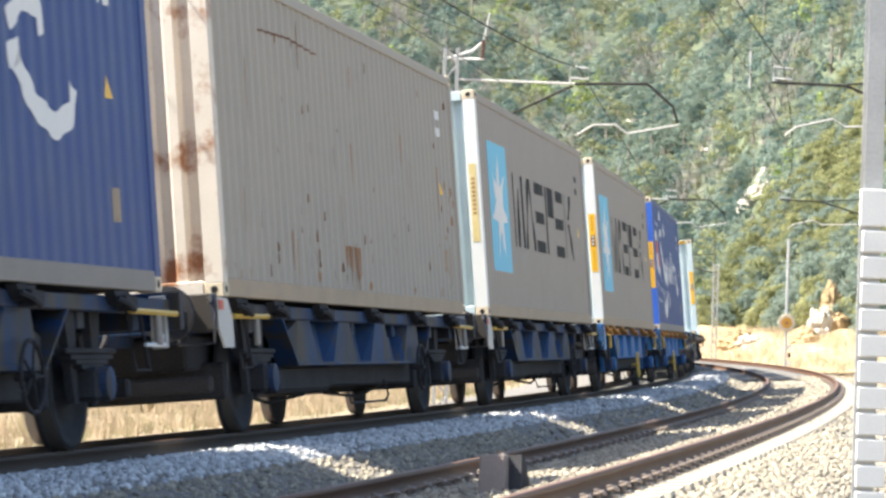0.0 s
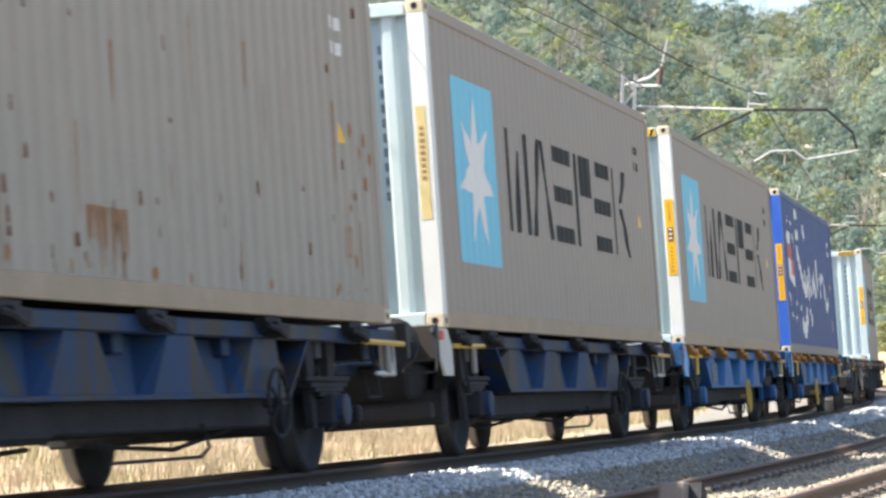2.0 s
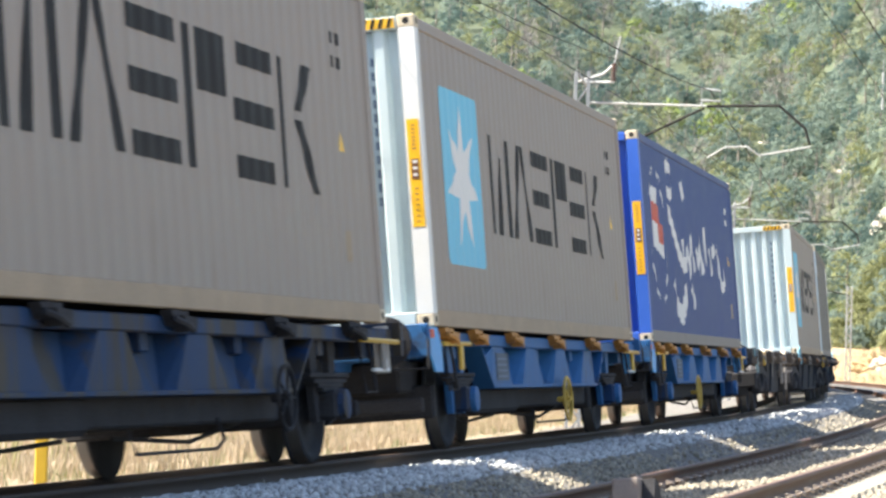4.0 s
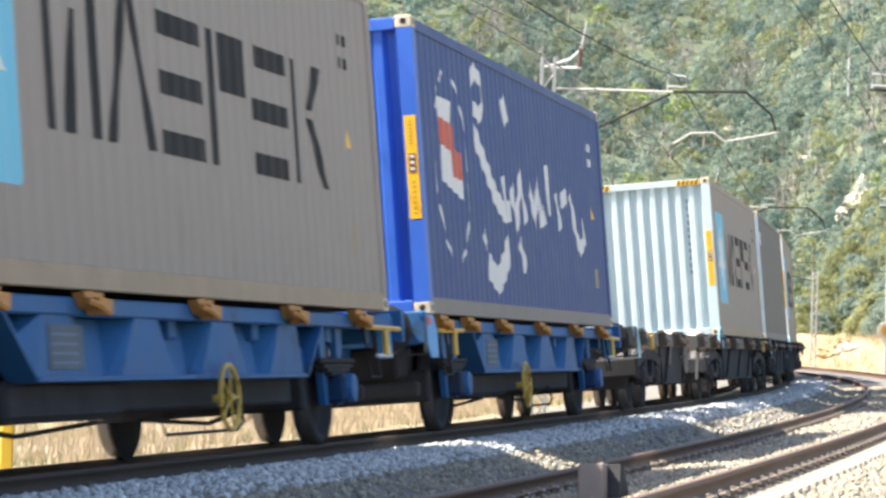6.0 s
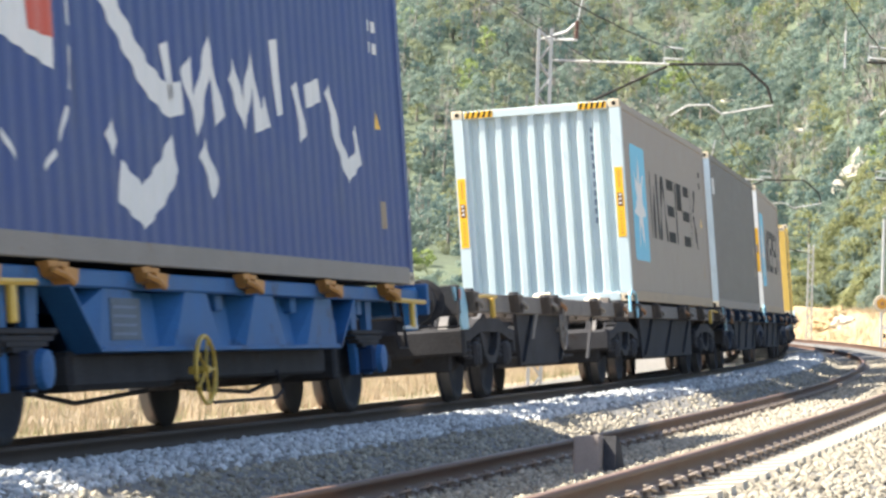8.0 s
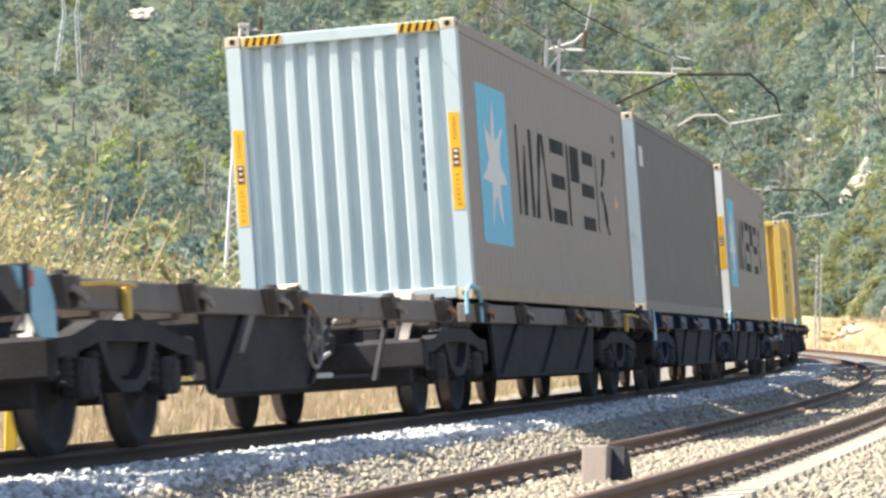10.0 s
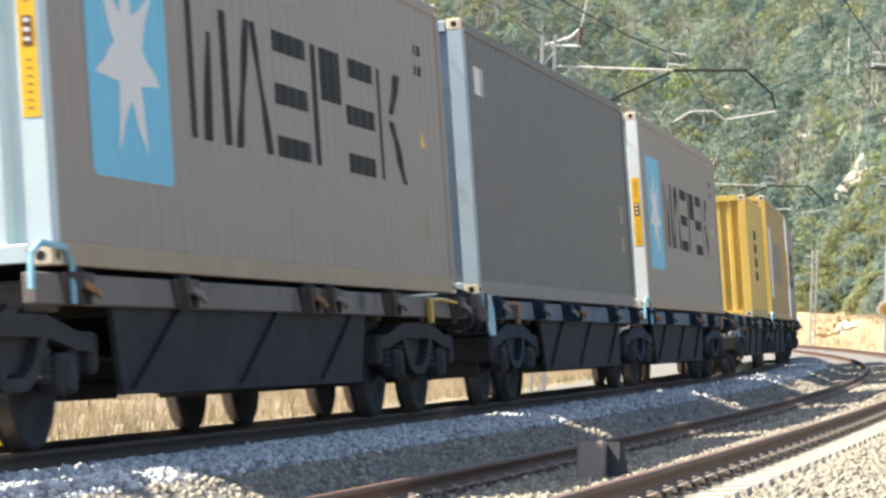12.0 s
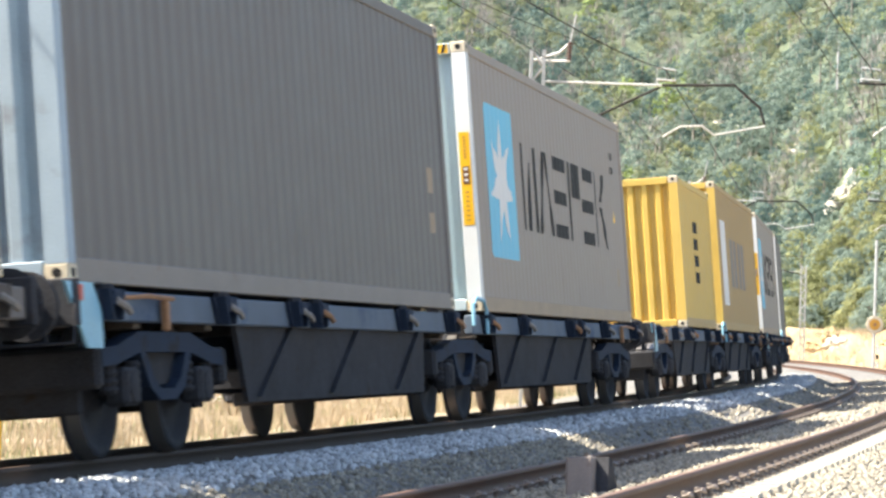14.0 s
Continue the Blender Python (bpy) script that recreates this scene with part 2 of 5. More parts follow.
def tube(bm, pts, r, n=8):
    """A round bar along a line of points."""
    pts = [Vector(p) for p in pts]
    loops = []
    for i, p in enumerate(pts):
        d = (pts[min(i + 1, len(pts) - 1)] - pts[max(i - 1, 0)]).normalized()
        u = d.orthogonal().normalized() if abs(d.z) > 0.95 else d.cross(Vector((0, 0, 1))).normalized()
        w = d.cross(u)
        loops.append([bm.verts.new(p + r * (math.cos(2 * math.pi * k / n) * u + math.sin(2 * math.pi * k / n) * w)) for k in range(n)])
    for p, q in zip(loops, loops[1:]):
        for i in range(n):
            bm.faces.new((p[i], p[(i + 1) % n], q[(i + 1) % n], q[i]))
    bm.faces.new(loops[0][::-1]), bm.faces.new(loops[-1])
    return bm


def part(name, bm, material, parent=None, label="", smooth=False):
    bmesh.ops.recalc_face_normals(bm, faces=bm.faces)
    me = bpy.data.meshes.new(name)
    bm.to_mesh(me)
    bm.free()
    me.materials.append(M[material])
    if smooth:
        me.shade_smooth()
    ob = new(name, me)
    ob.parent = parent
    return tagged(ob, label)


def fast_mesh(name, verts, faces, material, smooth=False):
    """One mesh from numpy arrays of points and of triangles or quads."""
    me = bpy.data.meshes.new(name)
    k = faces.shape[1]
    me.vertices.add(len(verts)), me.loops.add(faces.size), me.polygons.add(len(faces))
    me.vertices.foreach_set("co", np.ascontiguousarray(verts, np.float32).ravel())
    me.loops.foreach_set("vertex_index", np.ascontiguousarray(faces, np.int32).ravel())
    me.polygons.foreach_set("loop_start", np.arange(0, faces.size, k, dtype=np.int32))
    me.update(calc_edges=True)
    me.materials.append(M[material])
    if smooth:
        me.shade_smooth()
    return new(name, me)


def B():
    return bmesh.new()


# ---- the line of the tracks ----
X0, TH0, K0, K1, CANT, SPACING, DZ2, GRADE = -7.914, 0.2418, 0.0007715, 7.315e-6, 0.1013, 4.102, 0.0948, 0.000367
GAUGE = 1.668
_S = np.arange(-60.0, 420.0, 0.25)
_TH = TH0 - K0 * _S - K1 * _S * _S / 2
_i0 = int(round(60 / 0.25))
_mid = TH0 - K0 * (_S[:-1] + 0.125) - K1 * (_S[:-1] + 0.125) ** 2 / 2
_PX = np.concatenate([[0], np.cumsum(np.sin(_mid) * 0.25)])
_PY = np.concatenate([[0], np.cumsum(np.cos(_mid) * 0.25)])
_PX, _PY = _PX - _PX[_i0] + X0, _PY - _PY[_i0]


def line(s):
    """Plan place and heading (from +y towards +x) of the inner track's middle at s metres along it."""
    return np.interp(s, _S, _PX), np.interp(s, _S, _PY), np.interp(s, _S, _TH)


def along(s, lat, z):
    """World points from metres along, metres to the right of the inner track, height."""
    x, y, th = line(s)
    return np.stack([x + lat * np.cos(th), y - lat * np.sin(th), z + GRADE * np.asarray(s)], -1)


def on_track(s, outer=False):
    """The pose of a thing on a track: x to the right, y along, z up from the rail heads, leaning with the cant."""
    x, y, th = (float(v) for v in line(s))
    off, dz = (SPACING, DZ2) if outer else (0, 0)
    return Matrix.Translation((x + off * math.cos(th), y - off * math.sin(th), dz + GRADE * s)) @ Matrix.Rotation(-th, 4, "Z") @ Matrix.Rotation(-CANT, 4, "Y")


def lean(s, lat, up, outer=False):
    """Array form of on_track for points."""
    l, z = lat * math.cos(CANT) - up * math.sin(CANT), lat * math.sin(CANT) + up * math.cos(CANT)
    return along(s, l + (SPACING if outer else 0), z + (DZ2 if outer else 0))


def travelled(t):
    """Metres of the track by which the train has still to be moved on at t."""
    return 93.608 - 6.2725 * t - 0.00624 * t * t


# ---- ground, hills ----
def smooth(a, b, v):
    u = np.clip((v - a) / (b - a), 0, 1)
    return u * u * (3 - 2 * u)


def wob(x, y, scale, seed):
    """Soft uneven relief, about -1 to 1."""
    r = np.random.RandomState(seed)
    out = 0
    for k in range(5):
        a, f, p = r.rand() * 6.28, (1.0 + 0.7 * k) / scale, r.rand() * 6.28
        out = out + np.sin((x * math.cos(a) + y * math.sin(a)) * f * 6.28 + p) / (1 + 0.6 * k)
    return out / 2.2


BED = ((-60, -0.9), (-12, -0.85), (-5.2, -0.75), (-3.0, -0.42), (-1.9, -0.36), (-1.35, -0.30), (1.1, -0.03), (1.35, 0.02), (1.95, 0.02), (2.6, -0.20), (2.95, -0.17), (3.4, -0.145),
       (4.9, 0.005), (5.1, 0.0), (5.6, 0.02), (6.2, -0.03), (7.4, -0.30), (10, -0.36), (16, -0.3), (60, 0.3))


def bed_height(lat):
    """Height of the ground across the line: field, shoulder, two canted ballast beds, path."""
    return np.interp(lat, [a for a, _ in BED], [b for _, b in BED])


def ground_height(x, y):
    """The wide ground: flat round the line, a long forested hill beyond, and a spur by the outer side of the bend."""
    az = x / np.maximum(y, 1)
    crest = 68.5 + 15 * smooth(0.06, 0.015, az) + 6 * smooth(0.0, -0.1, az) + 16 * smooth(0.118, 0.16, az) + 3.0 * wob(x, y, 60, 3)
    up = np.interp(y, [0, 235, 330, 450, 590, 640, 900], [0, 0, 0.14, 0.52, 0.98, 1.0, 0.9])
    side = np.maximum(np.abs(x) - 260, 0)
    hill = crest * up * np.exp(-(side / 250) ** 2)
    spur = 25 * smooth(28.5 + 0.07 * (y - 180), 56 + 0.03 * (y - 180), x) * smooth(168, 215, y) * (1 - 0.4 * smooth(300, 420, y))
    return -0.9 + hill + spur + (0.25 + 1.6 * up) * wob(x, y, 45, 5) * smooth(120, 260, y)


def make_ground():
    # one sheet; fine cells near the view's wedge, coarse ones out to the horizon
    xs = np.concatenate([[-3200, -1600, -800, -450], np.arange(-300, -60, 12), np.arange(-60, 130, 4.0), np.arange(130, 320, 12), [450, 800, 1600, 3200]])
    ys = np.concatenate([[-3200, -1200, -500, -200, -100], np.arange(-60, 160, 6), np.arange(160, 700, 5.0), [760, 900, 1200, 2000, 3200]])
    X, Y = np.meshgrid(xs, ys)
    Z = ground_height(X, Y)
    Z = np.where((np.abs(X) > 430) | (Y > 1000) | (Y < -90), -0.9, Z)
    # sink below the bed of the line
    cx, _, _ = line(np.clip(Y, -60, 400))
    Z = np.where((np.abs(X - cx) < 57) & (Y < 230) & (Y > -70), np.minimum(Z, -1.3), Z)
    nx, ny = len(xs), len(ys)
    idx = np.arange(nx * ny).reshape(ny, nx)
    F = np.stack([idx[:-1, :-1], idx[:-1, 1:], idx[1:, 1:], idx[1:, :-1]], -1).reshape(-1, 4)
    ob = fast_mesh("ground", np.stack([X, Y, Z], -1).reshape(-1, 3), F, "slope", True)
    tagged(ob, "wide scrubby ground rising to a wooded hillside", "ground", kind="structure")


def strip(name, s_rows, lats, heights, material, label, category):
    S, L = np.meshgrid(s_rows, lats, indexing="ij")
    Z = np.broadcast_to(heights, S.shape) if heights.ndim == 1 else heights
    P = along(S, L, Z).reshape(-1, 3)
    n, m = len(s_rows), len(lats)
    idx = np.arange(n * m).reshape(n, m)
    F = np.stack([idx[:-1, :-1], idx[:-1, 1:], idx[1:, 1:], idx[1:, :-1]], -1).reshape(-1, 4)
    return tagged(fast_mesh(name, P, F, material, True), label, category, kind="structure")


make_ground()
_s = np.arange(-50, 330, 1.0)
_l = np.array([-57, -40, -25, -15, -10, -7, -5.0])
_h = bed_height(_l)[None, :] + 0.12 * wob(_s[:, None] * 1.0, _l[None, :] * 1.0, 9, 8) * smooth(-4, -9, _l)[None, :] + 1.1 * smooth(-16, -50, _l)[None, :]
strip("field_ground", _s, _l, _h, "soil", "dry straw-coloured field beside the railway line", "field")
_l = np.array([-5.0, -3.0, -1.9, -1.35, -0.4, 0.4, 1.1, 1.35, 1.65, 1.95, 2.25, 2.6, 2.95, 3.4, 4.15, 4.9, 5.1, 5.6, 6.2, 6.8, 7.4])
strip("ballast_bed", _s, _l, bed_height(_l), "ballast", "grey crushed-stone ballast bed under both tracks", "ballast")
_l = np.array([7.4, 8.5, 10, 13, 16, 25, 40, 57])
_h = bed_height(_l)[None, :] + 0.06 * wob(_s[:, None], _l[None, :] * 1.0, 7, 9) * smooth(7.5, 10, _l)[None, :]
strip("path_ground", _s, _l, _h, "soil", "pale dusty path beside the outer track", "path")


def stones(name, label, s0, s1, lat0, lat1, count, size, seed, material="stone", coarse=False):
    """Loose crushed stones on the bed, joined."""
    r = np.random.RandomState(seed)
    ph = (1 + 5 ** 0.5) / 2
    ico = np.array([(-1, ph, 0), (1, ph, 0), (-1, -ph, 0), (1, -ph, 0), (0, -1, ph), (0, 1, ph), (0, -1, -ph), (0, 1, -ph), (ph, 0, -1), (ph, 0, 1), (-ph, 0, -1), (-ph, 0, 1)]) / 1.9
    tri = np.array([(0, 11, 5), (0, 5, 1), (0, 1, 7), (0, 7, 10), (0, 10, 11), (1, 5, 9), (5, 11, 4), (11, 10, 2), (10, 7, 6), (7, 1, 8),
                    (3, 9, 4), (3, 4, 2), (3, 2, 6), (3, 6, 8), (3, 8, 9), (4, 9, 5), (2, 4, 11), (6, 2, 10), (8, 6, 7), (9, 8, 1)])
    if coarse:
        ico = np.array([(1, 0, 0), (-1, 0, 0), (0, 1, 0), (0, -1, 0), (0, 0, 1), (0, 0, -1)]) * 1.1
        tri = np.array([(0, 2, 4), (2, 1, 4), (1, 3, 4), (3, 0, 4), (2, 0, 5), (1, 2, 5), (3, 1, 5), (0, 3, 5)])
    k = len(ico)
    S, L = r.uniform(s0, s1, count), r.uniform(lat0, lat1, count)
    z = bed_height(L)
    q = r.randn(count, 4)
    q /= np.linalg.norm(q, axis=1)[:, None]
    w, x, y, zz = q.T
    R = np.stack([1 - 2 * (y * y + zz * zz), 2 * (x * y - zz * w), 2 * (x * zz + y * w), 2 * (x * y + zz * w), 1 - 2 * (x * x + zz * zz), 2 * (y * zz - x * w),
                  2 * (x * zz - y * w), 2 * (y * zz + x * w), 1 - 2 * (x * x + y * y)], 1).reshape(-1, 3, 3)
    sz = size * r.uniform(0.55, 1.25, count)
    shape = ico[None] * r.uniform(0.7, 1.25, (count, k, 1)) * (np.stack([np.ones(count), r.uniform(0.6, 1, count), r.uniform(0.5, 0.9, count)], 1))[:, None, :]
    V = np.einsum("nij,nkj->nki", R, shape) * sz[:, None, None] * 0.5 + along(S, L, z + sz * r.uniform(-0.25, 0.15, count))[:, None, :]
    F = (tri[None] + k * np.arange(count)[:, None, None]).reshape(-1, 3)
    return tagged(fast_mesh(name, V.reshape(-1, 3), F, material), label, "gravel", kind="stuff")


stones("ballast_stones", "loose buff and brown crushed ballast stones of the outer track", 13, 36, 2.1, 7.6, 38000, 0.062, 1, "stone", True)
stones("ballast_stones", "loose buff and brown crushed ballast stones of the outer track", 36, 105, 2.15, 7.6, 20000, 0.085, 2, "stone", True)
stones("pale_ballast_stones", "pale grey limestone ballast beside the inner track", 13, 36, 0.95, 2.08, 10500, 0.06, 21, "stone_pale")
stones("pale_ballast_stones", "pale grey limestone ballast beside the inner track", 36, 105, 0.95, 2.08, 10000, 0.085, 22, "stone_pale", True)
stones("ballast_stones", "loose ballast stones beside the inner track", 16, 60, -3.4, 1.0, 9000, 0.08, 3, "stone", True)
stones("path_stones", "pale stones scattered over the dusty path", 14, 60, 7.4, 14, 9000, 0.06, 4, "stone", True)


# ---- rails ----
def rail(name, lat, outer, label):
    prof = [(-0.065, -0.16), (0.065, -0.16), (0.065, -0.148), (0.012, -0.125), (0.01, -0.045), (0.036, -0.034), (0.036, -0.006), (0.026, 0), (-0.026, 0), (-0.036, -0.006), (-0.036, -0.034), (-0.01, -0.045), (-0.012, -0.125), (-0.065, -0.148)]
    s = np.arange(-45, 300, 1.0)
    P = np.stack([lean(s, np.full_like(s, lat + a), b, outer) for a, b in prof], 1)
    n, m = len(s), len(prof)
    idx = np.arange(n * m).reshape(n, m)
    nxt = np.roll(idx, -1, 1)
    F = np.stack([idx[:-1], nxt[:-1], nxt[1:], idx[1:]], -1).reshape(-1, 4)
    ob = fast_mesh(name, P.reshape(-1, 3), F, "rail" if outer else "rail_dark")
    ob.data.materials.append(M["railhead"])
    mi = np.zeros(len(F), np.int32)
    mi[np.arange(len(F)) % m == 7] = 1
    ob.data.polygons.foreach_set("material_index", mi)
    return tagged(ob, label, "rail", kind="structure")


for _outer, _side in ((False, -1), (False, 1), (True, -1), (True, 1)):
    rail("rail", _side * (GAUGE / 2 + 0.036), _outer, "rust-brown steel rail of the %s curved track" % ("empty outer" if _outer else "inner"))


def sleeper_mesh():
    bm = B()
    prism(bm, [(-0.15, -0.40), (0.15, -0.40), (0.125, -0.165), (-0.125, -0.165)], 0, -1.3, 1.3)
    return bm


def clip_mesh():
    """A rail fastening: plate, spring clip and bolt."""
    bm = B()
    box(bm, -0.05, 0.05, -0.07, 0.07, -0.165, -0.145)
    disc(bm, 2, (0.0, 0, 0), ((-0.145, 0.022), (-0.085, 0.022), (-0.08, 0.015)), 8)
    tube(bm, [(-0.05, -0.06, -0.12), (0.03, -0.055, -0.10), (0.05, 0, -0.115), (0.03, 0.055, -0.10), (-0.05, 0.06, -0.12)], 0.012, 6)
    return bm


def lay_sleepers():
    first = part("sleeper", sleeper_mesh(), "sleeper")
    tagged(first, "weathered pale concrete sleeper set in the ballast", "sleeper", "sleepers of the outer track")
    for lat in (-GAUGE / 2 - 0.036, GAUGE / 2 + 0.036):
        for side in (-1, 1):
            c = part("rail_clip", clip_mesh(), "clip", first)
            c.matrix_local = pose(lat + side * 0.11, 0, 0, 0, 0, 0 if side > 0 else 180)
    first.matrix_basis = on_track(13.0, True)
    s = 13.6
    while s < 95:
        copy_thing(first, on_track(s, True))
        s += 0.6
    # the inner track's sleepers and the far ones of the outer track
    src = sleeper_mesh()
    src.verts.ensure_lookup_table()
    base = np.array([v.co for v in src.verts])
    faces = [[v.index for v in f.verts] for f in src.faces]
    src.free()
    verts, fs, n = [], [], 0
    for outer, a, b in ((False, 0, 260), (True, 95.2, 260)):
        for s in np.arange(a, b, 0.6):
            m = np.array(on_track(s, outer))
            verts.append(base @ m[:3, :3].T + m[:3, 3])
            fs += [[i + n for i in f] for f in faces]
            n += len(base)
    me = bpy.data.meshes.new("sleepers")
    me.from_pydata(np.concatenate(verts).tolist(), [], fs)
    me.materials.append(M["sleeper"])
    tagged(new("sleepers", me), "concrete sleepers running on round the bend", "sleepers", kind="stuff")


# ---- containers ----
CW, CL, CH = 2.438, 12.192, 2.896


def wave(length, pitch, depth, y0, flat=0.26):
    """Break points of a trapezoidal corrugation: along the wall, and how far it is set back."""
    n = max(1, int(round(length / pitch)))
    p = length / n
    out = []
    for i in range(n):
        a = y0 + i * p
        out += [(a, 0.0), (a + flat * p, 0.0), (a + 0.5 * p, depth), (a + (0.5 + flat) * p, depth)]
    return out + [(y0 + length, 0.0)]


def sheet(bm, breaks, z0, z1, place):
    prev = None
    for a, d in breaks:
        cur = [bm.verts.new(place(a, d, z)) for z in (z0, z1)]
        if prev:
            bm.faces.new((prev[0], cur[0], cur[1], prev[1]))
        prev = cur
    return bm


def clip_poly(poly, a, b):
    """The part of a convex outline with first coordinate between a and b."""
    for lim, sgn in ((a, 1), (b, -1)):
        out = []
        for p, q in zip(poly, poly[1:] + poly[:1]):
            dp, dq = sgn * (p[0] - lim), sgn * (q[0] - lim)
            if dp >= 0:
                out.append(p)
            if dp * dq < 0:
                u = dp / (dp - dq)
                out.append((lim, p[1] + u * (q[1] - p[1])))
        poly = out
        if len(poly) < 3:
            return []
    return poly


def painted(name, polys, breaks, material, parent, lift=0.003, label="", end=False):
    """Paint that follows the corrugated wall: convex outlines cut at each fold."""
    bm = B()
    for poly in polys:
        for (a, da), (b, db) in zip(breaks, breaks[1:]):
            c = clip_poly(poly, a, b)
            if len(c) < 3:
                continue
            vs = []
            for u, z in c:
                d = da + (db - da) * (u - a) / (b - a) - lift
                vs.append(bm.verts.new((u, d, z) if end else (CW / 2 - 0.012 - d, u, z)))
            try:
                bm.faces.new(vs)
            except ValueError:
                pass
    bmesh.ops.remove_doubles(bm, verts=bm.verts, dist=0.0005)
    return part(name, bm, material, parent, label)


def rect(y0, y1, z0, z1):
    return [(y0, z0), (y1, z0), (y1, z1), (y0, z1)]


def stroke(pts, w):
    """A painted line of width w as quads that share their joints."""
    sides = []
    for i, (a, b) in enumerate(pts):
        p, q = pts[max(i - 1, 0)], pts[min(i + 1, len(pts) - 1)]
        l = math.hypot(q[0] - p[0], q[1] - p[1]) or 1
        nx, ny = -(q[1] - p[1]) / l * w / 2, (q[0] - p[0]) / l * w / 2
        sides.append(((a + nx, b + ny), (a - nx, b - ny)))
    return [[p[0], p[1], q[1], q[0]] for p, q in zip(sides, sides[1:])]


def bars(kind, y, z, w, h):
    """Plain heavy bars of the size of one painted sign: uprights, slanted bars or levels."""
    t = 0.17
    return {0: [rect(y, y + t, z, z + h), [(y + 0.3 * w, z), (y + 0.3 * w + t * 1.3, z), (y + 0.62 * w, z + h * 0.8), (y + 0.5 * w, z + h * 0.8)], rect(y + w - t, y + w, z, z + h)],
            1: [[(y, z), (y + t, z), (y + w * 0.5, z + h), (y + w * 0.36, z + h)], [(y + w - t, z), (y + w, z), (y + w * 0.64, z + h), (y + w * 0.52, z + h)]],
            2: [rect(y, y + w, z + k, z + k + t) for k in (0, 0.5 * h - t / 2, h - t)],
            3: [rect(y, y + t, z, z + h), rect(y + 0.3 * w, y + w * 0.95, z + 0.56 * h, z + h)],
            4: [rect(y + 0.1 * w, y + w, z + h - t, z + h), rect(y, y + w, z + 0.5 * h - t / 2, z + 0.5 * h + t / 2), rect(y, y + 0.9 * w, z, z + t)],
            5: [rect(y, y + t * 0.8, z, z + h), [(y + w - t * 1.2, z), (y + w, z), (y + w * 0.62, z + h * 0.55), (y + w * 0.4, z + h * 0.55)], [(y + w * 0.42, z + h * 0.62), (y + w * 0.6, z + h * 0.62), (y + w * 0.95, z + h), (y + w - 2 * t, z + h)]]}[kind]


def container(label, side, end, rail_mat, post, height=CH, length=CL, marks=None, door_front=False):
    c = tagged(new("shipping_container"), label, "container", "containers on the train")
    hw, zb, zt = CW / 2, 0.16, height - 0.13
    wall = wave(length - 0.32, 0.278, {"grey": 0.009, "midgrey": 0.012, "blue": 0.016}.get(side, 0.026), 0.16)
    for sgn in (1, -1):
        part("side_wall", sheet(B(), wall, zb, zt, lambda a, d, z: (sgn * (hw - 0.012 - d), a, z)), side, c)
        bm = box(B(), sgn * hw - (0.06 if sgn > 0 else 0), sgn * hw + (0 if sgn > 0 else 0.06), 0.17, length - 0.17, 0.0, zb, 0.008)
        part("bottom_rail", bm, rail_mat, c, "dusty bottom rail")
        bm = box(B(), sgn * hw - (0.06 if sgn > 0 else 0), sgn * hw + (0 if sgn > 0 else 0.06), 0.17, length - 0.17, zt, height - 0.02, 0.008)
        part("top_rail", bm, side, c)
    # ends: corrugated front, doors behind
    front = wave(CW - 0.30, 0.235, 0.078, -CW / 2 + 0.15, 0.34)
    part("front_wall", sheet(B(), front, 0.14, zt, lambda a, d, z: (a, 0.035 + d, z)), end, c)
    for sgn in (1, -1):
        d = part("door", box(B(), *(sorted((sgn * 0.01, sgn * (hw - 0.11)))), length - 0.09, length - 0.04, 0.15, zt, 0.01), side, c)
        for x in (0.3, 0.8):
            part("locking_bar", tube(B(), [(sgn * x, length - 0.02, 0.1), (sgn * x, length - 0.02, zt)], 0.018, 8), "galv", d)
    for y0 in (0.0, length - 0.1):
        fr = y0 == 0
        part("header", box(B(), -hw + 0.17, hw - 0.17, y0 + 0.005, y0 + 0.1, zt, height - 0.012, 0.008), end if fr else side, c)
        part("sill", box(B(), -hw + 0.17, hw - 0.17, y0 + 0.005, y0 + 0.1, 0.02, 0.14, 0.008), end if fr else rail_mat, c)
        for sgn in (1, -1):
            x0, x1 = sorted((sgn * hw, sgn * (hw - 0.155)))
            if fr:
                bm = prism(B(), [(sgn * hw, y0 + 0.16), (sgn * hw, y0), (sgn * (hw - 0.155), y0), (sgn * (hw - 0.155), y0 + 0.035), (sgn * (hw - 0.05), y0 + 0.16)], 2, 0.118, height - 0.118)
            else:
                bm = box(B(), x0, x1, y0 - 0.06, y0 + 0.1, 0.118, height - 0.118, 0.008)
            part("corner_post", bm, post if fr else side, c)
            for z in (0, height - 0.118):
                bm = box(B(), x0 - 0.002, x1 + 0.002, y0 - 0.002 if fr else y0 - 0.08, y0 + 0.178 if fr else y0 + 0.102, z, z + 0.118, 0.01)
                k = part("corner_casting", bm, "casting", c)
                # slots in its two outer faces
                yy = y0 - 0.004 if fr else y0 + 0.1
                xm = (x0 + x1) / 2
                part("casting_slot", disc(B(), 1, (xm, yy, z + 0.06), ((0, 0.032), (0.004, 0.032)), 12), "ink", k)
                xo = sgn * hw + (0.002 if sgn > 0 else -0.006)
                part("casting_slot", disc(B(), 0, (xo, (y0 + 0.09) if fr else y0, z + 0.06), ((0, 0.032), (0.004, 0.032)), 12), "ink", k)
    roof = wave(length - 0.24, 0.30, 0.02, 0.12)
    bm = B()
    prev = None
    for a, d in roof:
        cur = [bm.verts.new((x, a, height - 0.025 - d)) for x in (-hw + 0.05, hw - 0.05)]
        if prev:
            bm.faces.new((prev[0], prev[1], cur[1], cur[0]))
        prev = cur
    part("roof", bm, side, c)
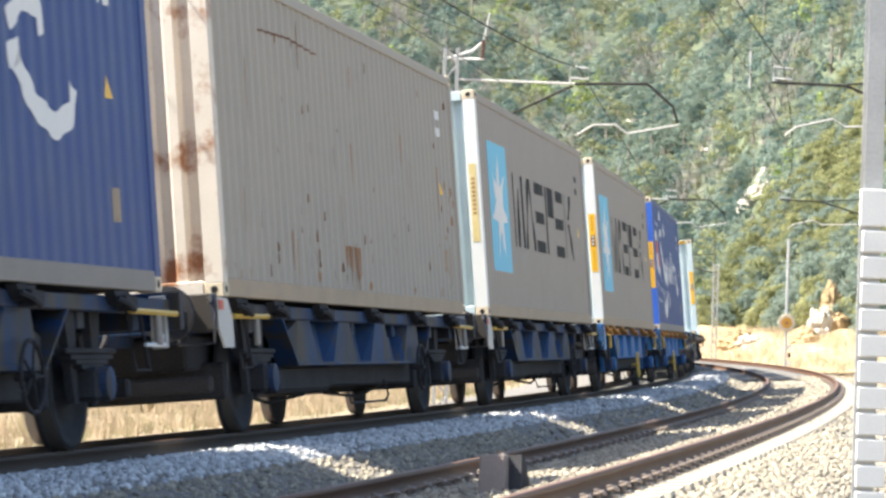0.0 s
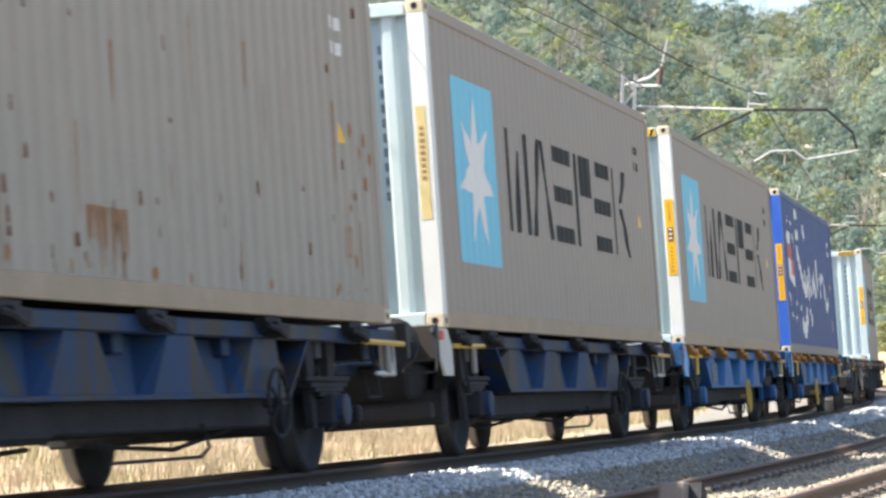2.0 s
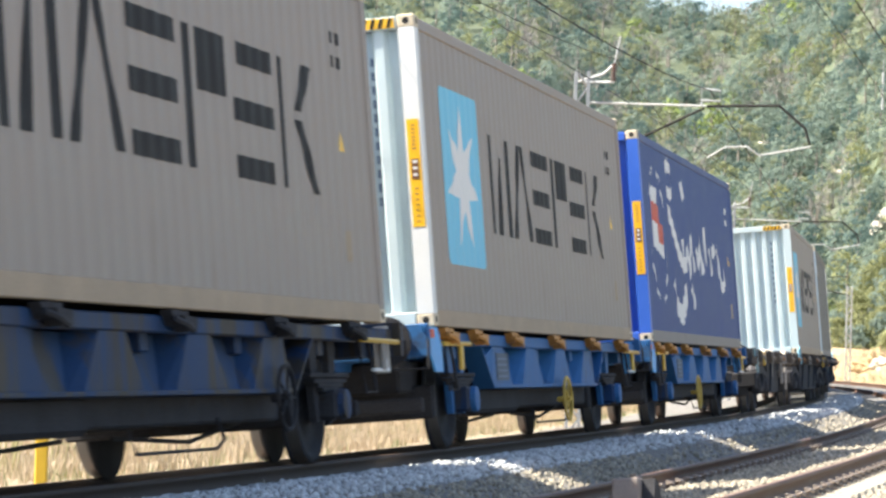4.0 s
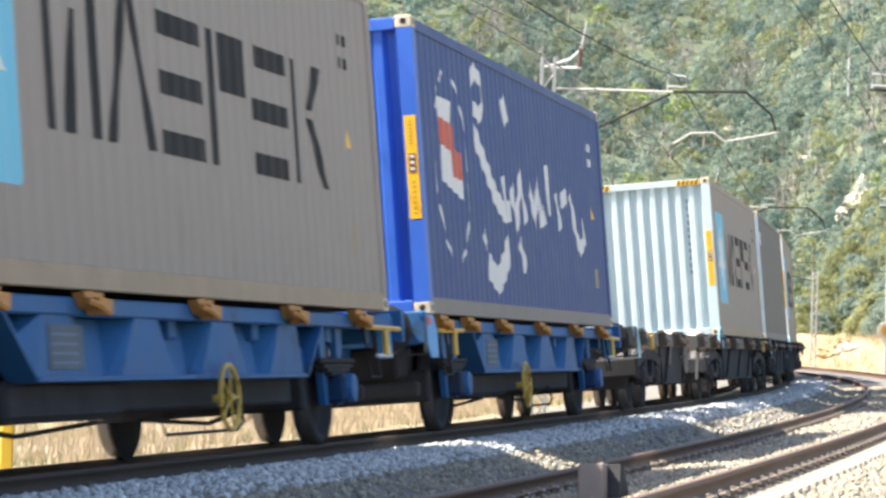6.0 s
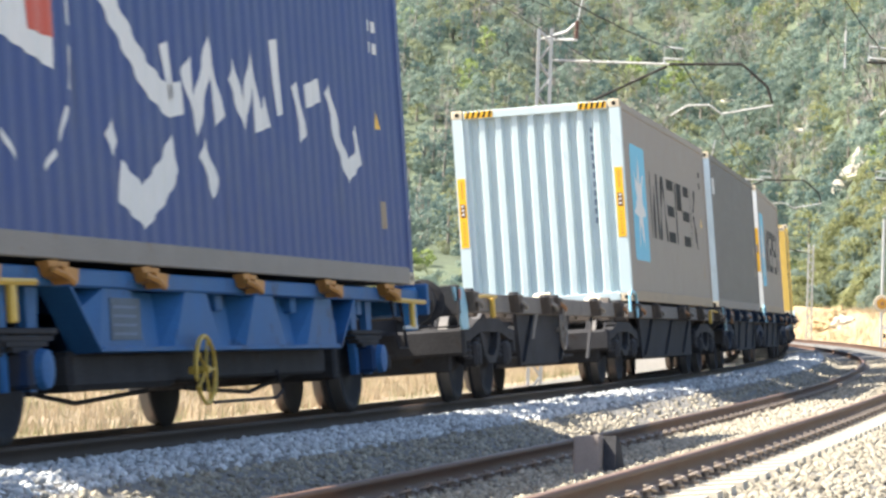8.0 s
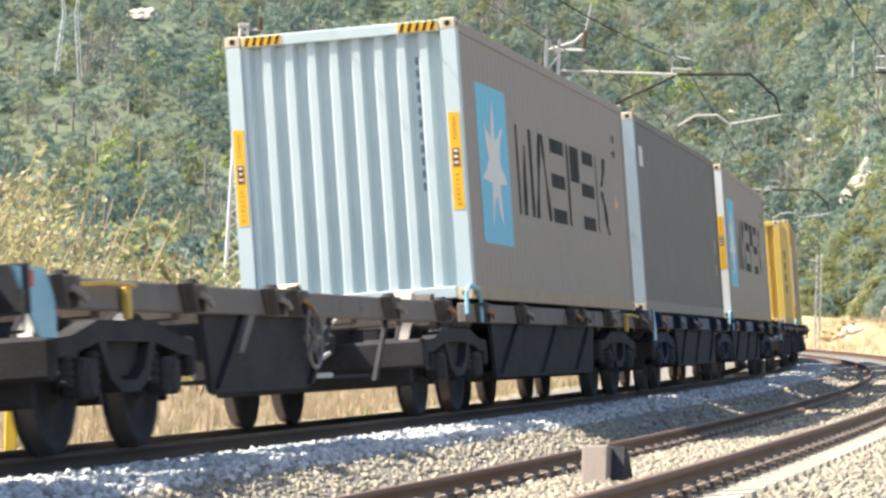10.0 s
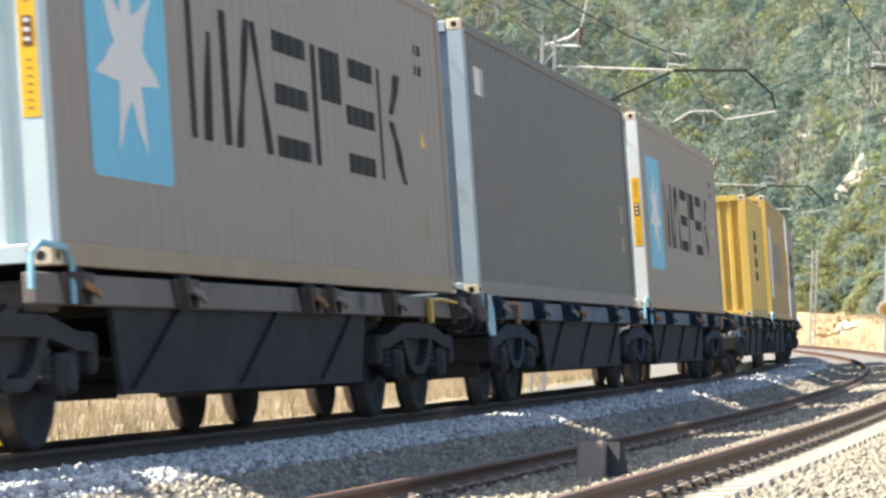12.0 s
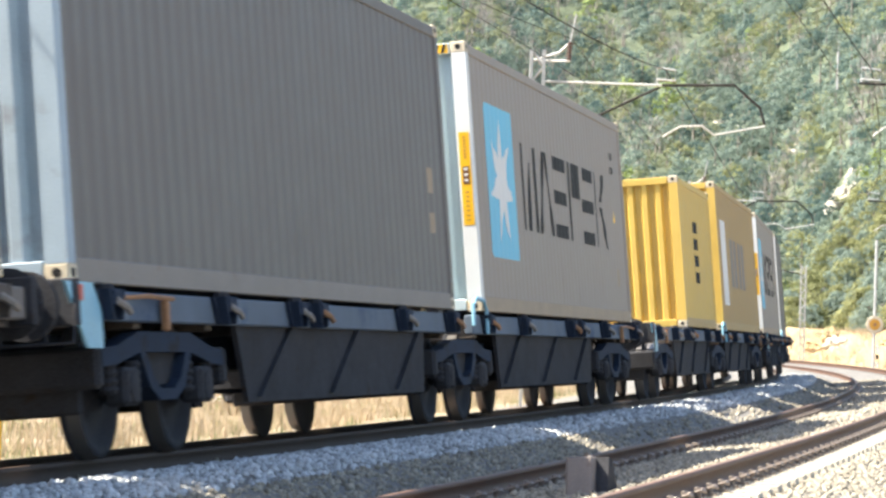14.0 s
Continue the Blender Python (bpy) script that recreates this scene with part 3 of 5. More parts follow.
    part("floor", box(B(), -hw + 0.07, hw - 0.07, 0.11, length - 0.11, 0.05, 0.14), "dark", c)
    if marks:
        marks(c, wall, front, height, length)
    return c


def caution(c, height, both=True):
    """Yellow height stickers on the front posts, with illegible dark writing."""
    for sgn in ((1, -1) if both else (1,)):
        x0, x1 = sorted((sgn * (CW / 2 - 0.02), sgn * (CW / 2 - 0.135)))
        st = part("height_sticker", box(B(), x0, x1, -0.004, 0.001, 0.92, 1.92), "label", c, "yellow height warning sticker")
        xm = (x0 + x1) / 2
        part("writing_bar", box(B(), xm - 0.034, xm + 0.034, -0.007, -0.0035, 1.36, 1.55), "rust_dark", st)
        for z in (1.39, 1.45, 1.51):
            part("writing_bar", box(B(), xm - 0.02, xm + 0.02, -0.0085, -0.0065, z, z + 0.025), "white", st)
        for k in range(7):
            for z in (1.64 + 0.036 * k, 0.97 + 0.05 * k):
                part("writing_bar", box(B(), xm - 0.015, xm + 0.015, -0.007, -0.0035, z, z + 0.012), "rust_faded", st)


def small_writing(c, wall, length, height, material="ink"):
    """Small illegible codes high on the rear end of the side, and two warning triangles."""
    for k in range(4):
        painted("writing_bar", [rect(length - 1.25 + 0.2 * (k % 2), length - 1.15 + 0.2 * (k % 2), height - 0.6 - 0.2 * (k // 2), height - 0.5 - 0.2 * (k // 2))], wall, material, c)
    y, z = length - 1.15, height - 1.55
    painted("warning_triangle", [[(y, z + 0.06), (y + 0.17, z + 0.06), (y + 0.085, z + 0.23)]], wall, "label", c)
    painted("warning_triangle", [rect(y + 0.05, y + 0.2, z - 0.85, z - 0.6)], wall, "rail_tan", c)


def marks_star(c, wall, front, height, length, sticker=True):
    painted("emblem_panel", [[(0.95, 0.66), (0.99, 0.61), (2.68, 0.61), (2.72, 0.66), (2.72, 2.27), (2.68, 2.32), (0.99, 2.32), (0.95, 2.27)]], wall, "sky_panel", c, 0.003, "light blue square emblem")
    cy, cz = 1.83, 1.46
    tri = []
    for k in range(7):
        a = math.pi / 2 + 2 * math.pi * k / 7
        p = (cy + 0.74 * math.cos(a), cz + 0.74 * math.sin(a))
        l, r = a - 0.449, a + 0.449
        tri.append([(cy, cz), (cy + 0.31 * math.cos(l), cz + 0.31 * math.sin(l)), p])
        tri.append([(cy, cz), p, (cy + 0.31 * math.cos(r), cz + 0.31 * math.sin(r))])
    painted("star", tri, wall, "white", c, 0.006, "white seven-pointed star")
    for i in range(6):
        for bar in bars(i, 3.24 + i * 1.21, 1.0, 1.06, 1.02):
            painted("painted_bar", [bar], wall, "ink", c, 0.004, "black painted bar")
    small_writing(c, wall, length, height)
    if sticker:
        caution(c, height)
        # yellow and black stripes at both ends of the header
        for sgn in (1, -1):
            x0, x1 = sorted((sgn * 1.03, sgn * 0.62))
            hz = part("hazard_strip", box(B(), x0, x1, -0.001, 0.006, height - 0.118, height - 0.02), "label", c, "yellow strip with black slanting bars")
            for k in range(5):
                xa = x0 + 0.012 + 0.08 * k
                part("slanting_bar", prism(B(), [(xa, height - 0.115), (xa + 0.035, height - 0.115), (xa + 0.065, height - 0.023), (xa + 0.03, height - 0.023)], 1, -0.004, -0.0005), "ink", hz)
    else:
        st = part("height_sticker", box(B(), 1.09, 1.18, -0.003, 0.001, 0.95, 1.95), "faded_label", c, "faded pale yellow height sticker")
        for k in range(9):
            part("writing_bar", box(B(), 1.115, 1.155, -0.005, -0.0025, 1.3 + 0.055 * k, 1.33 + 0.055 * k), "rust_faded", st)
    # a long code down the front wall
    for k in range(11):
        painted("writing_bar", [rect(0.76, 0.79, height - 0.45 - 0.13 * k, height - 0.37 - 0.13 * k)], front, "data", c, -0.031, end=True)


def marks_star_plain(c, wall, front, height, length):
    marks_star(c, wall, front, height, length, False)


def marks_blue_script(c, wall, front, height, length):
    # an oval ring, a red and white shield and a flowing white stroke: plain shapes
    cy, cz, a, b = 1.68, 1.52, 0.84, 0.98
    for k in range(14):
        if k in (3, 10, 6):
            continue
        t0, t1 = 2 * math.pi * k / 14, 2 * math.pi * (k + 0.7) / 14
        pts = [(cy + a * math.cos(t0 + (t1 - t0) * i / 3), cz + b * math.sin(t0 + (t1 - t0) * i / 3)) for i in range(4)]
        painted("ring_stroke", stroke(pts, 0.05), wall, "white", c)
    for poly in ([(1.15, 1.35), (2.15, 1.2), (2.2, 1.62), (1.2, 1.85)], [(1.1, 1.95), (1.75, 1.95), (1.8, 2.2), (1.1, 2.2)]):
        painted("shield", [poly], wall, "white", c)
    for poly in ([(1.15, 1.72), (1.8, 1.66), (1.8, 1.95), (1.1, 2.0)], [(1.75, 1.42), (2.2, 1.4), (2.2, 1.68), (1.7, 1.72)]):
        painted("shield_band", [poly], wall, "red", c, 0.006)
    for pts, w in (([(3.0, 2.5), (3.25, 2.66), (3.6, 2.55), (3.62, 2.3), (3.35, 2.16), (3.1, 2.24)], 0.17), ([(4.9, 2.5), (5.0, 2.2)], 0.3),
                   ([(3.0, 1.98), (3.6, 1.62), (4.1, 1.32), (4.6, 1.18), (5.0, 1.24)], 0.24), ([(4.6, 1.6), (4.7, 1.2)], 0.2), ([(5.1, 1.5), (5.3, 1.12), (5.7, 1.6), (5.9, 1.12)], 0.3),
                   ([(6.3, 1.55), (6.6, 1.2), (6.9, 1.65), (7.0, 1.2), (7.3, 1.3)], 0.26), ([(7.6, 1.9), (7.7, 1.3)], 0.22), ([(8.2, 1.6), (8.4, 1.15)], 0.2), ([(8.5, 1.5), (9.0, 1.6)], 0.2),
                   ([(9.3, 1.65), (9.6, 1.2), (9.9, 0.95), (10.3, 1.1), (10.2, 1.35)], 0.2), ([(3.2, 0.78), (3.35, 0.9)], 0.2), ([(3.4, 0.56), (3.9, 0.4), (4.4, 0.62), (4.7, 0.82)], 0.3), ([(5.4, 0.9), (5.7, 0.6)], 0.2)):
        painted("script_stroke", stroke(pts, w), wall, "white", c)
    small_writing(c, wall, length, height, "white")
    caution(c, height)


def marks_blue_curl(c, wall, front, height, length):
    for pts, w in (([(8.9, 1.75), (9.2, 1.92), (9.55, 1.9), (9.6, 1.72)], 0.16), ([(8.95, 1.62), (9.0, 1.45)], 0.24), ([(9.0, 1.5), (9.35, 1.22), (9.8, 1.1), (10.2, 1.22), (10.25, 1.42)], 0.2), ([(6.4, 1.9), (6.9, 1.1), (7.3, 1.9)], 0.26)):
        painted("script_stroke", stroke(pts, w), wall, "white", c, 0.004)
    small_writing(c, wall, length, height, "white")


def marks_rust(c, wall, front, height, length):
    r = random.Random(5)
    for k in range(80):
        y, z = r.uniform(0.4, 11.7), r.choice((r.uniform(0.2, 1.0), r.uniform(0.3, 2.5)))
        w, h = r.uniform(0.02, 0.06), r.uniform(0.04, 0.13)
        painted("rust_spot", [[(y, z), (y + w, z + h * 0.1), (y + w * 0.8, z + h), (y + w * 0.1, z + h * 0.8)]], wall, "rust_dark", c)
    for k in range(15):
        y, h = 5.3 + 0.045 * k + r.uniform(0, 0.03), r.uniform(0.18, 0.42)
        painted("rust_streak", [[(y, 0.58 - h), (y + 0.012, 0.58 - h), (y + 0.03, 0.6), (y - 0.01, 0.6)]], wall, "rust_faded", c)
    for k in range(26):
        y, z, h = r.uniform(0.3, 11.8), r.uniform(0.4, 2.6), r.uniform(0.2, 0.7)
        painted("rust_streak", [[(y, z - h), (y + 0.008, z - h), (y + 0.022, z), (y, z)]], wall, "rust_faded", c)
    for k in range(34):
        y, z = (r.uniform(11.0, 11.95), r.uniform(0.2, 1.5)) if k % 2 else (r.uniform(0.4, 11.8), r.uniform(0.17, 0.3))
        w, h = r.uniform(0.02, 0.08), r.uniform(0.04, 0.12)
        painted("rust_patch", [[(y, z), (y + w * 0.6, z - h * 0.2), (y + w, z + h * 0.4), (y + w * 0.7, z + h), (y + w * 0.1, z + h * 0.8)]], wall, "rust_faded", c)
    # thin scratched line high on the side
    painted("rust_streak", stroke([(2.0, 2.42), (3.2, 2.46), (4.4, 2.42)], 0.02), wall, "rust_dark", c)
    painted("rust_streak", stroke([(3.5, 2.2), (3.52, 2.65)], 0.03), wall, "rust_dark", c)
    small_writing(c, wall, length, height, "white")


def marks_plain(c, wall, front, height, length):
    for k in range(3):
        painted("writing_bar", [rect(0.65 + 0.2 * k, 0.78 + 0.2 * k, height - 0.75, height - 0.45)], wall, "white", c)
    painted("warning_patch", [rect(length - 0.9, length - 0.66, 1.15, 1.4)], wall, "rail_tan", c)
    painted("warning_patch", [rect(length - 0.9, length - 0.66, 0.75, 0.95)], wall, "rail_tan", c)


def marks_yellow_small(c, wall, front, height, length):
    for k in range(4):
        painted("painted_block", [rect(2.55, 3.35, 0.8 + 0.3 * k, 1.0 + 0.3 * k)], wall, "ink", c)


def marks_ochre(c, wall, front, height, length):
    painted("pale_panel", [rect(1.2, 2.4, 0.5, 2.2)], wall, "white", c)
    for k in range(4):
        painted("painted_block", [rect(3.6 + 1.2 * k, 4.4 + 1.2 * k, 0.9, 1.9)], wall, "rail_grey", c)


M["rust_dark"] = mat("rust_spots", (0.13, 0.055, 0.025), 0.85, vary=0.3, scale=20)

# front of each container along the train, and its make
TRAIN_BOXES = [
    (-81.16, "royal blue corrugated container with white painted strokes", "blue", "blue", "rail_grey", "blue_sunlit", CH, CL, marks_blue_curl),
    (-67.08, "rust-spotted beige container with a rusty white front post", "tan", "post_rusty", "rail_tan", "post_rusty", CH, CL, marks_rust),
    (-53.03, "light grey container with a light blue star emblem, front coloured as sunlit", "grey", "pale", "rail_tan", "post_white", CH, CL, marks_star_plain),
    (-38.95, "light grey container with a light blue star emblem, front coloured as sunlit", "grey", "pale", "rail_tan", "post_white", CH, CL, marks_star),
    (-24.95, "royal blue container with a white script stroke and red shield", "blue", "blue_sunlit", "rail_grey", "blue_sunlit", CH, CL, marks_blue_script),
    (2.44, "light grey star-emblem container, its pale corrugated front coloured as sunlit", "grey", "pale", "rail_tan", "pale", CH, CL, marks_star),
    (15.81, "plain mid-grey corrugated container with a white front post", "midgrey", "pale_worn", "rail_grey", "pale_worn", CH, CL, marks_plain),
    (29.49, "light grey container with a light blue star emblem, front coloured as sunlit", "grey", "pale", "rail_tan", "post_white", CH, CL, marks_star),
    (49.69, "short yellow container with black painted bars on its side", "yellow", "yellow", "ochre", "yellow", 2.591, 6.058, marks_yellow_small),
    (57.19, "ochre-yellow long container with a pale panel", "ochre", "yellow", "ochre", "yellow", CH, CL, marks_ochre),
    (71.0, "pale grey container near the train's tail", "grey", "pale", "rail_tan", "post_white", CH, CL, marks_star),
    (84.6, "mid-grey container at the train's tail", "midgrey", "pale", "rail_grey", "post_white", CH, CL, marks_plain),
]
FLOOR = 1.143    # underside of the containers above the rails


# ---- wagons ----
def wheelset(parent, y):
    w = new("wheelset")
    w.parent = parent
    w.location = (0, y, 0.46)
    part("axle", disc(B(), 0, (0, 0, 0), ((-1.05, 0.07), (-0.9, 0.085), (0.9, 0.085), (1.05, 0.07)), 12), "dark", w)
    for sgn in (1, -1):
        g = GAUGE / 2
        bm = disc(B(), 0, (0, 0, 0), tuple((sgn * a, r) for a, r in ((g - 0.035, 0.475), (g - 0.028, 0.485), (g - 0.012, 0.485), (g, 0.462), (g + 0.1, 0.455), (g + 0.1, 0.39), (g + 0.05, 0.36), (g + 0.035, 0.16), (g + 0.1, 0.13), (g + 0.12, 0.1))), 32)
        part("wheel", bm, "dark", w, "dark steel wheel", True)
        bm = disc(B(), 0, (0, 0, 0), ((sgn * (g + 0.004), 0.463), (sgn * (g + 0.098), 0.457)), 32, False)
        part("tread", bm, "tread", w, "bright worn tread")
    return w


def buffers(w, y, out, paint):
    """Buffer beam, two buffers, hook and hoses at one end."""
    beam = part("buffer_beam", box(B(), -1.25, 1.25, min(y, y - out * 0.09), max(y, y - out * 0.09), 0.86, 1.16, 0.01), paint, w)
    for x in (-0.98, 0.98):
        part("buffer", disc(B(), 1, (x, y, 1.0), ((0, 0.10), (out * 0.3, 0.10), (out * 0.31, 0.075), (out * 0.46, 0.075), (out * 0.47, 0.22), (out * 0.51, 0.225), (out * 0.525, 0.18)), 20), "dark", beam)
    part("coupling_hook", box(B(), -0.04, 0.04, min(y, y + out * 0.4), max(y, y + out * 0.4), 0.93, 1.06, 0.01), "dark", beam)
    for x, d in ((0.35, 0.12), (-0.35, 0.1)):
        part("brake_hose", tube(B(), [(x, y + out * 0.04, 0.92), (x, y + out * 0.16, 0.8), (x - 0.1, y + out * 0.25, 0.62), (x - 0.25, y + out * 0.3, 0.66)], 0.025), "dark", beam)
    for x in (1.28, -1.28):
        part("shunter_handle", tube(B(), [(x * 0.75, y + out * 0.03, 1.0), (x * 0.75, y + out * 0.1, 0.75), (x * 0.98, y + out * 0.1, 0.75), (x * 0.98, y + out * 0.03, 1.0)], 0.014, 6), "dark", beam)
    return beam


def handwheel(w, x, y, z, material):
    h = part("handwheel", tube(B(), [(x, y + 0.24 * math.cos(a), z + 0.24 * math.sin(a)) for a in np.linspace(0, 2 * math.pi, 25)], 0.018, 6), material, w)
    for a in (0, 1.26, 2.51, 3.77, 5.03):
        part("spoke", tube(B(), [(x, y, z), (x, y + 0.24 * math.cos(a), z + 0.24 * math.sin(a))], 0.011, 6), material, h)
    part("hub", disc(B(), 0, (x - 0.12, y, z), ((0, 0.03), (0.15, 0.03)), 10), material, h)
    return h


def two_axle_wagon(label, paint, bracket, rail_paint, plate, clean, wheel_y=2.75):
    """A flat wagon on two axles, with deep folded side plates; its middle is at y = 0."""
    w = tagged(new("flat_wagon"), label, "wagon", "wagons of the train")
    hw = 1.17
    part("centre_sill", box(B(), -0.3, 0.3, -6.4, 6.4, 0.78, 1.1, 0.01), paint, w)
    for sgn in (1, -1):
        x = sgn * hw
        xi = x - sgn * 0.1
        part("side_sill", box(B(), *sorted((x, xi)), -6.45, 6.45, 0.98, 1.10, 0.012), paint, w)
        # belly plate, folded into proud tapering panels with sunk bays between
        bm = B()
        n, span = 4, 3.72
        pitch = 2 * span / n
        prev = None
        for i in range(n + 1):
            c = -span + i * pitch
            for k, (low, top, d) in enumerate(((-0.18, -0.36, 0.0), (-0.12, -0.26, 0.2), (0.12, 0.26, 0.2), (0.18, 0.36, 0.0))):
                if (i == 0 and k < 2) or (i == n and k > 1):
                    continue
                cur = []
                low = {(0, 3): 0.28, (n, 0): -0.28}.get((i, k), low)
                for f, z in ((low, 0.59), (top, 0.985)):
                    y = min(max(c + f * pitch, -span), span)
                    zz = max(z, 0.59 + (abs(y) - 3.2) * 0.70) if z < 0.7 else z
                    cur.append(bm.verts.new((x - sgn * (0.02 + d * (1 if z > 0.7 else 0.4)), y, zz)))
                if prev:
                    bm.faces.new((prev[0], cur[0], cur[1], prev[1]))
                prev = cur
        part("belly_plate", bm, paint, w, "folded blue side plate")
        part("belly_flange", box(B(), *sorted((x + sgn * 0.01, x - sgn * 0.22)), -3.2, 3.2, 0.56, 0.595, 0.005), paint, w)
        for e in (1, -1):
            part("belly_flange", prism(B(), [(e * 3.2, 0.56), (e * 3.78, 0.985), (e * 3.82, 0.985), (e * 3.24, 0.56)], 0, *sorted((x + sgn * 0.012, x - sgn * 0.2))), paint, w)
        for y in (-5.6, -4.2, -2.3, 0.2, 2.7, 4.9):
            bm = prism(B(), [(y - 0.2, 1.125), (y + 0.2, 1.125), (y + 0.14, 1.0), (y - 0.1, 1.03)], 0, *sorted((x + sgn * 0.002, x + sgn * 0.08)))
            prism(bm, [(y - 0.06, 1.09), (y + 0.24, 1.08), (y + 0.21, 0.985), (y + 0.02, 0.98)], 0, *sorted((x + sgn * 0.03, x + sgn * 0.13)))
            tube(bm, [(x + sgn * 0.09, y - 0.16, 1.07), (x + sgn * 0.14, y - 0.05, 1.03), (x + sgn * 0.13, y + 0.12, 0.99)], 0.024, 6)
            k = part("twistlock_bracket", bm, bracket, w)
            part("twistlock", disc(B(), 2, (x + sgn * 0.03, y, 0), ((1.10, 0.06), (1.135, 0.045)), 8), bracket, k)
        if sgn > 0:
            handwheel(w, x + 0.07, wheel_y, 0.42 if clean else 0.52, "wyellow" if clean else "dark")
            if clean:
                dp = part("data_panel", box(B(), x - 0.018, x - 0.012, -2.95, -2.3, 0.64, 0.92), "sill_blue", w, "faded painted data panel")
                for k in range(4):
                    part("writing_bar", box(B(), x - 0.0125, x - 0.009, -2.9, -2.4, 0.67 + 0.06 * k, 0.69 + 0.06 * k), "data", dp)
        for e in (1, -1):
            ya = e * 4.5
            # spring and axle box
            sp = part("leaf_spring", box(B(), *sorted((sgn * 1.02, sgn * 1.12)), ya - 0.6, ya + 0.6, 0.68, 0.72, 0.008), "dark", w)
            for k, l in enumerate((0.5, 0.38, 0.26)):
                part("spring_leaf", box(B(), *sorted((sgn * 1.02, sgn * 1.12)), ya - l, ya + l, 0.64 - 0.035 * k, 0.672 - 0.035 * k), "dark", sp)
            part("axle_box", box(B(), *sorted((sgn * 0.98, sgn * 1.2)), ya - 0.15, ya + 0.15, 0.34, 0.58, 0.03), "wblue" if clean else "dark", w)
            part("axle_box_cover", disc(B(), 0, (0, ya, 0.46), ((sgn * 1.2, 0.13), (sgn * 1.25, 0.12), (sgn * 1.26, 0.05)), 18), paint, w)
            for d in (-0.24, 0.24):
                part("axle_guard", prism(B(), [(ya + d * 1.25 - 0.12, 0.98), (ya + d * 1.25 + 0.12, 0.98), (ya + d + 0.045, 0.33), (ya + d - 0.045, 0.33)], 0, *sorted((sgn * 1.0, sgn * 1.06))), paint if clean else "dark", w)
            # corner plate and the yellow grab rail
            yc = e * 6.2
            if e < 0:
                cp = part("corner_plate", prism(B(), [(yc - 0.4, 1.13), (yc + 0.2, 1.13), (yc + 0.36, 0.96), (yc + 0.36, 0.72), (yc + 0.04, 0.72)], 0, *sorted((x + sgn * 0.03, x + sgn * 0.05))), plate, w, "pale corner plate")
                part("tail_reflector", box(B(), *sorted((x + sgn * 0.05, x + sgn * 0.06)), yc - 0.12, yc + 0.02, 1.03, 1.11), "red", cp)
                part("cross_plate", box(B(), -1.1, 1.1, yc - 0.30, yc - 0.27, 0.95, 1.12), plate, w)
            if e > 0:
                # its pale colour stands for sun falling through the gap between wagons
                part("end_upright", box(B(), *sorted((x - sgn * 0.02, x - sgn * 0.15)), 6.40, 6.44, 0.72, 1.13, 0.01), plate, w, "end upright in a colour brightened as sunlit")
                part("white_handle", tube(B(), [(x + sgn * 0.04, yc - e * 0.15, 0.82), (x + sgn * 0.04, yc - e * 0.1, 0.74), (x + sgn * 0.04, yc - e * 0.62, 0.74)], 0.017, 6), "post_white", w, "white shunter handle")
            part("grab_rail", tube(B(), [(x + sgn * 0.06, yc + (0.2 if e > 0 else 0.35), 0.98), (x + sgn * 0.06, yc - (1.05 if e > 0 else -1.6), 0.99)], 0.024, 6), rail_paint, w, "worn yellow grab rail")
            part("grab_post", box(B(), *sorted((x + sgn * 0.03, x + sgn * 0.07)), yc - e * (0.3 if e > 0 else 1.2) - 0.055, yc - e * (0.3 if e > 0 else 1.2) + 0.055, 0.74, 0.98, 0.01), rail_paint if clean else "rail_grey", w)
            part("step", tube(B(), [(x, yc - e * 0.6, 1.0), (x + sgn * 0.05, yc - e * 0.6, 0.55), (x + sgn * 0.05, yc - e * 0.95, 0.55), (x, yc - e * 0.95, 1.0)], 0.016, 6), "dark", w)
    for y in (-5.9, -4.5, -2.2, 0, 2.2, 4.5, 5.9):
        part("cross_beam", box(B(), -1.05, 1.05, y - 0.09, y + 0.09, 0.86, 1.08, 0.01), paint, w)
    # brake gear under the floor
    part("brake_reservoir", disc(B(), 1, (0.35, -0.6, 0.62), ((0, 0.1), (0.05, 0.2), (1.1, 0.2), (1.15, 0.1)), 16), "dark", w)
    part("brake_cylinder", disc(B(), 1, (-0.3, 0.9, 0.6), ((0, 0.16), (0.6, 0.16), (0.65, 0.05), (1.1, 0.04)), 14), "dark", w)
    part("under_frame", box(B(), -1.02, 1.02, -3.4, -1.1, 0.32, 0.58, 0.04), "dark", w)
    part("under_frame", box(B(), -0.98, 0.98, -1.1, 3.4, 0.36, 0.58, 0.02), "dark", w)
    for e in (1, -1):
        part("axle_cover", box(B(), -0.75, 0.75, e * 5.1 - 0.55, e * 5.1 + 0.55, 0.55, 0.86, 0.03), "dark", w)
        part("brake_beam", box(B(), -1.0, 1.0, e * 5.75, e * 5.85, 0.36, 0.5, 0.02), "dark", w)
    for e in (1, -1):
        part("brake_rod", tube(B(), [(0.6, e * 0.5, 0.3), (0.62, e * 2.2, 0.24), (0.6, e * 3.9, 0.4)], 0.018, 6), "dark", w)
        part("brake_hanger", box(B(), -0.95, 0.95, e * 3.86, e * 3.98, 0.3, 0.62, 0.02), "dark", w)
        part("brake_hanger", box(B(), -0.95, 0.95, e * 5.04, e * 5.14, 0.3, 0.62, 0.02), "dark", w)
    part("gangway_loop", tube(B(), [(1.0, -0.3, 0.34), (1.05, -0.3, 0.18), (1.05, 1.5, 0.18), (1.05, 1.7, 0.24), (1.0, 1.72, 0.4)], 0.014, 6), "dark", w)
    buffers(w, 6.55, 1, paint), buffers(w, -6.55, -1, paint)
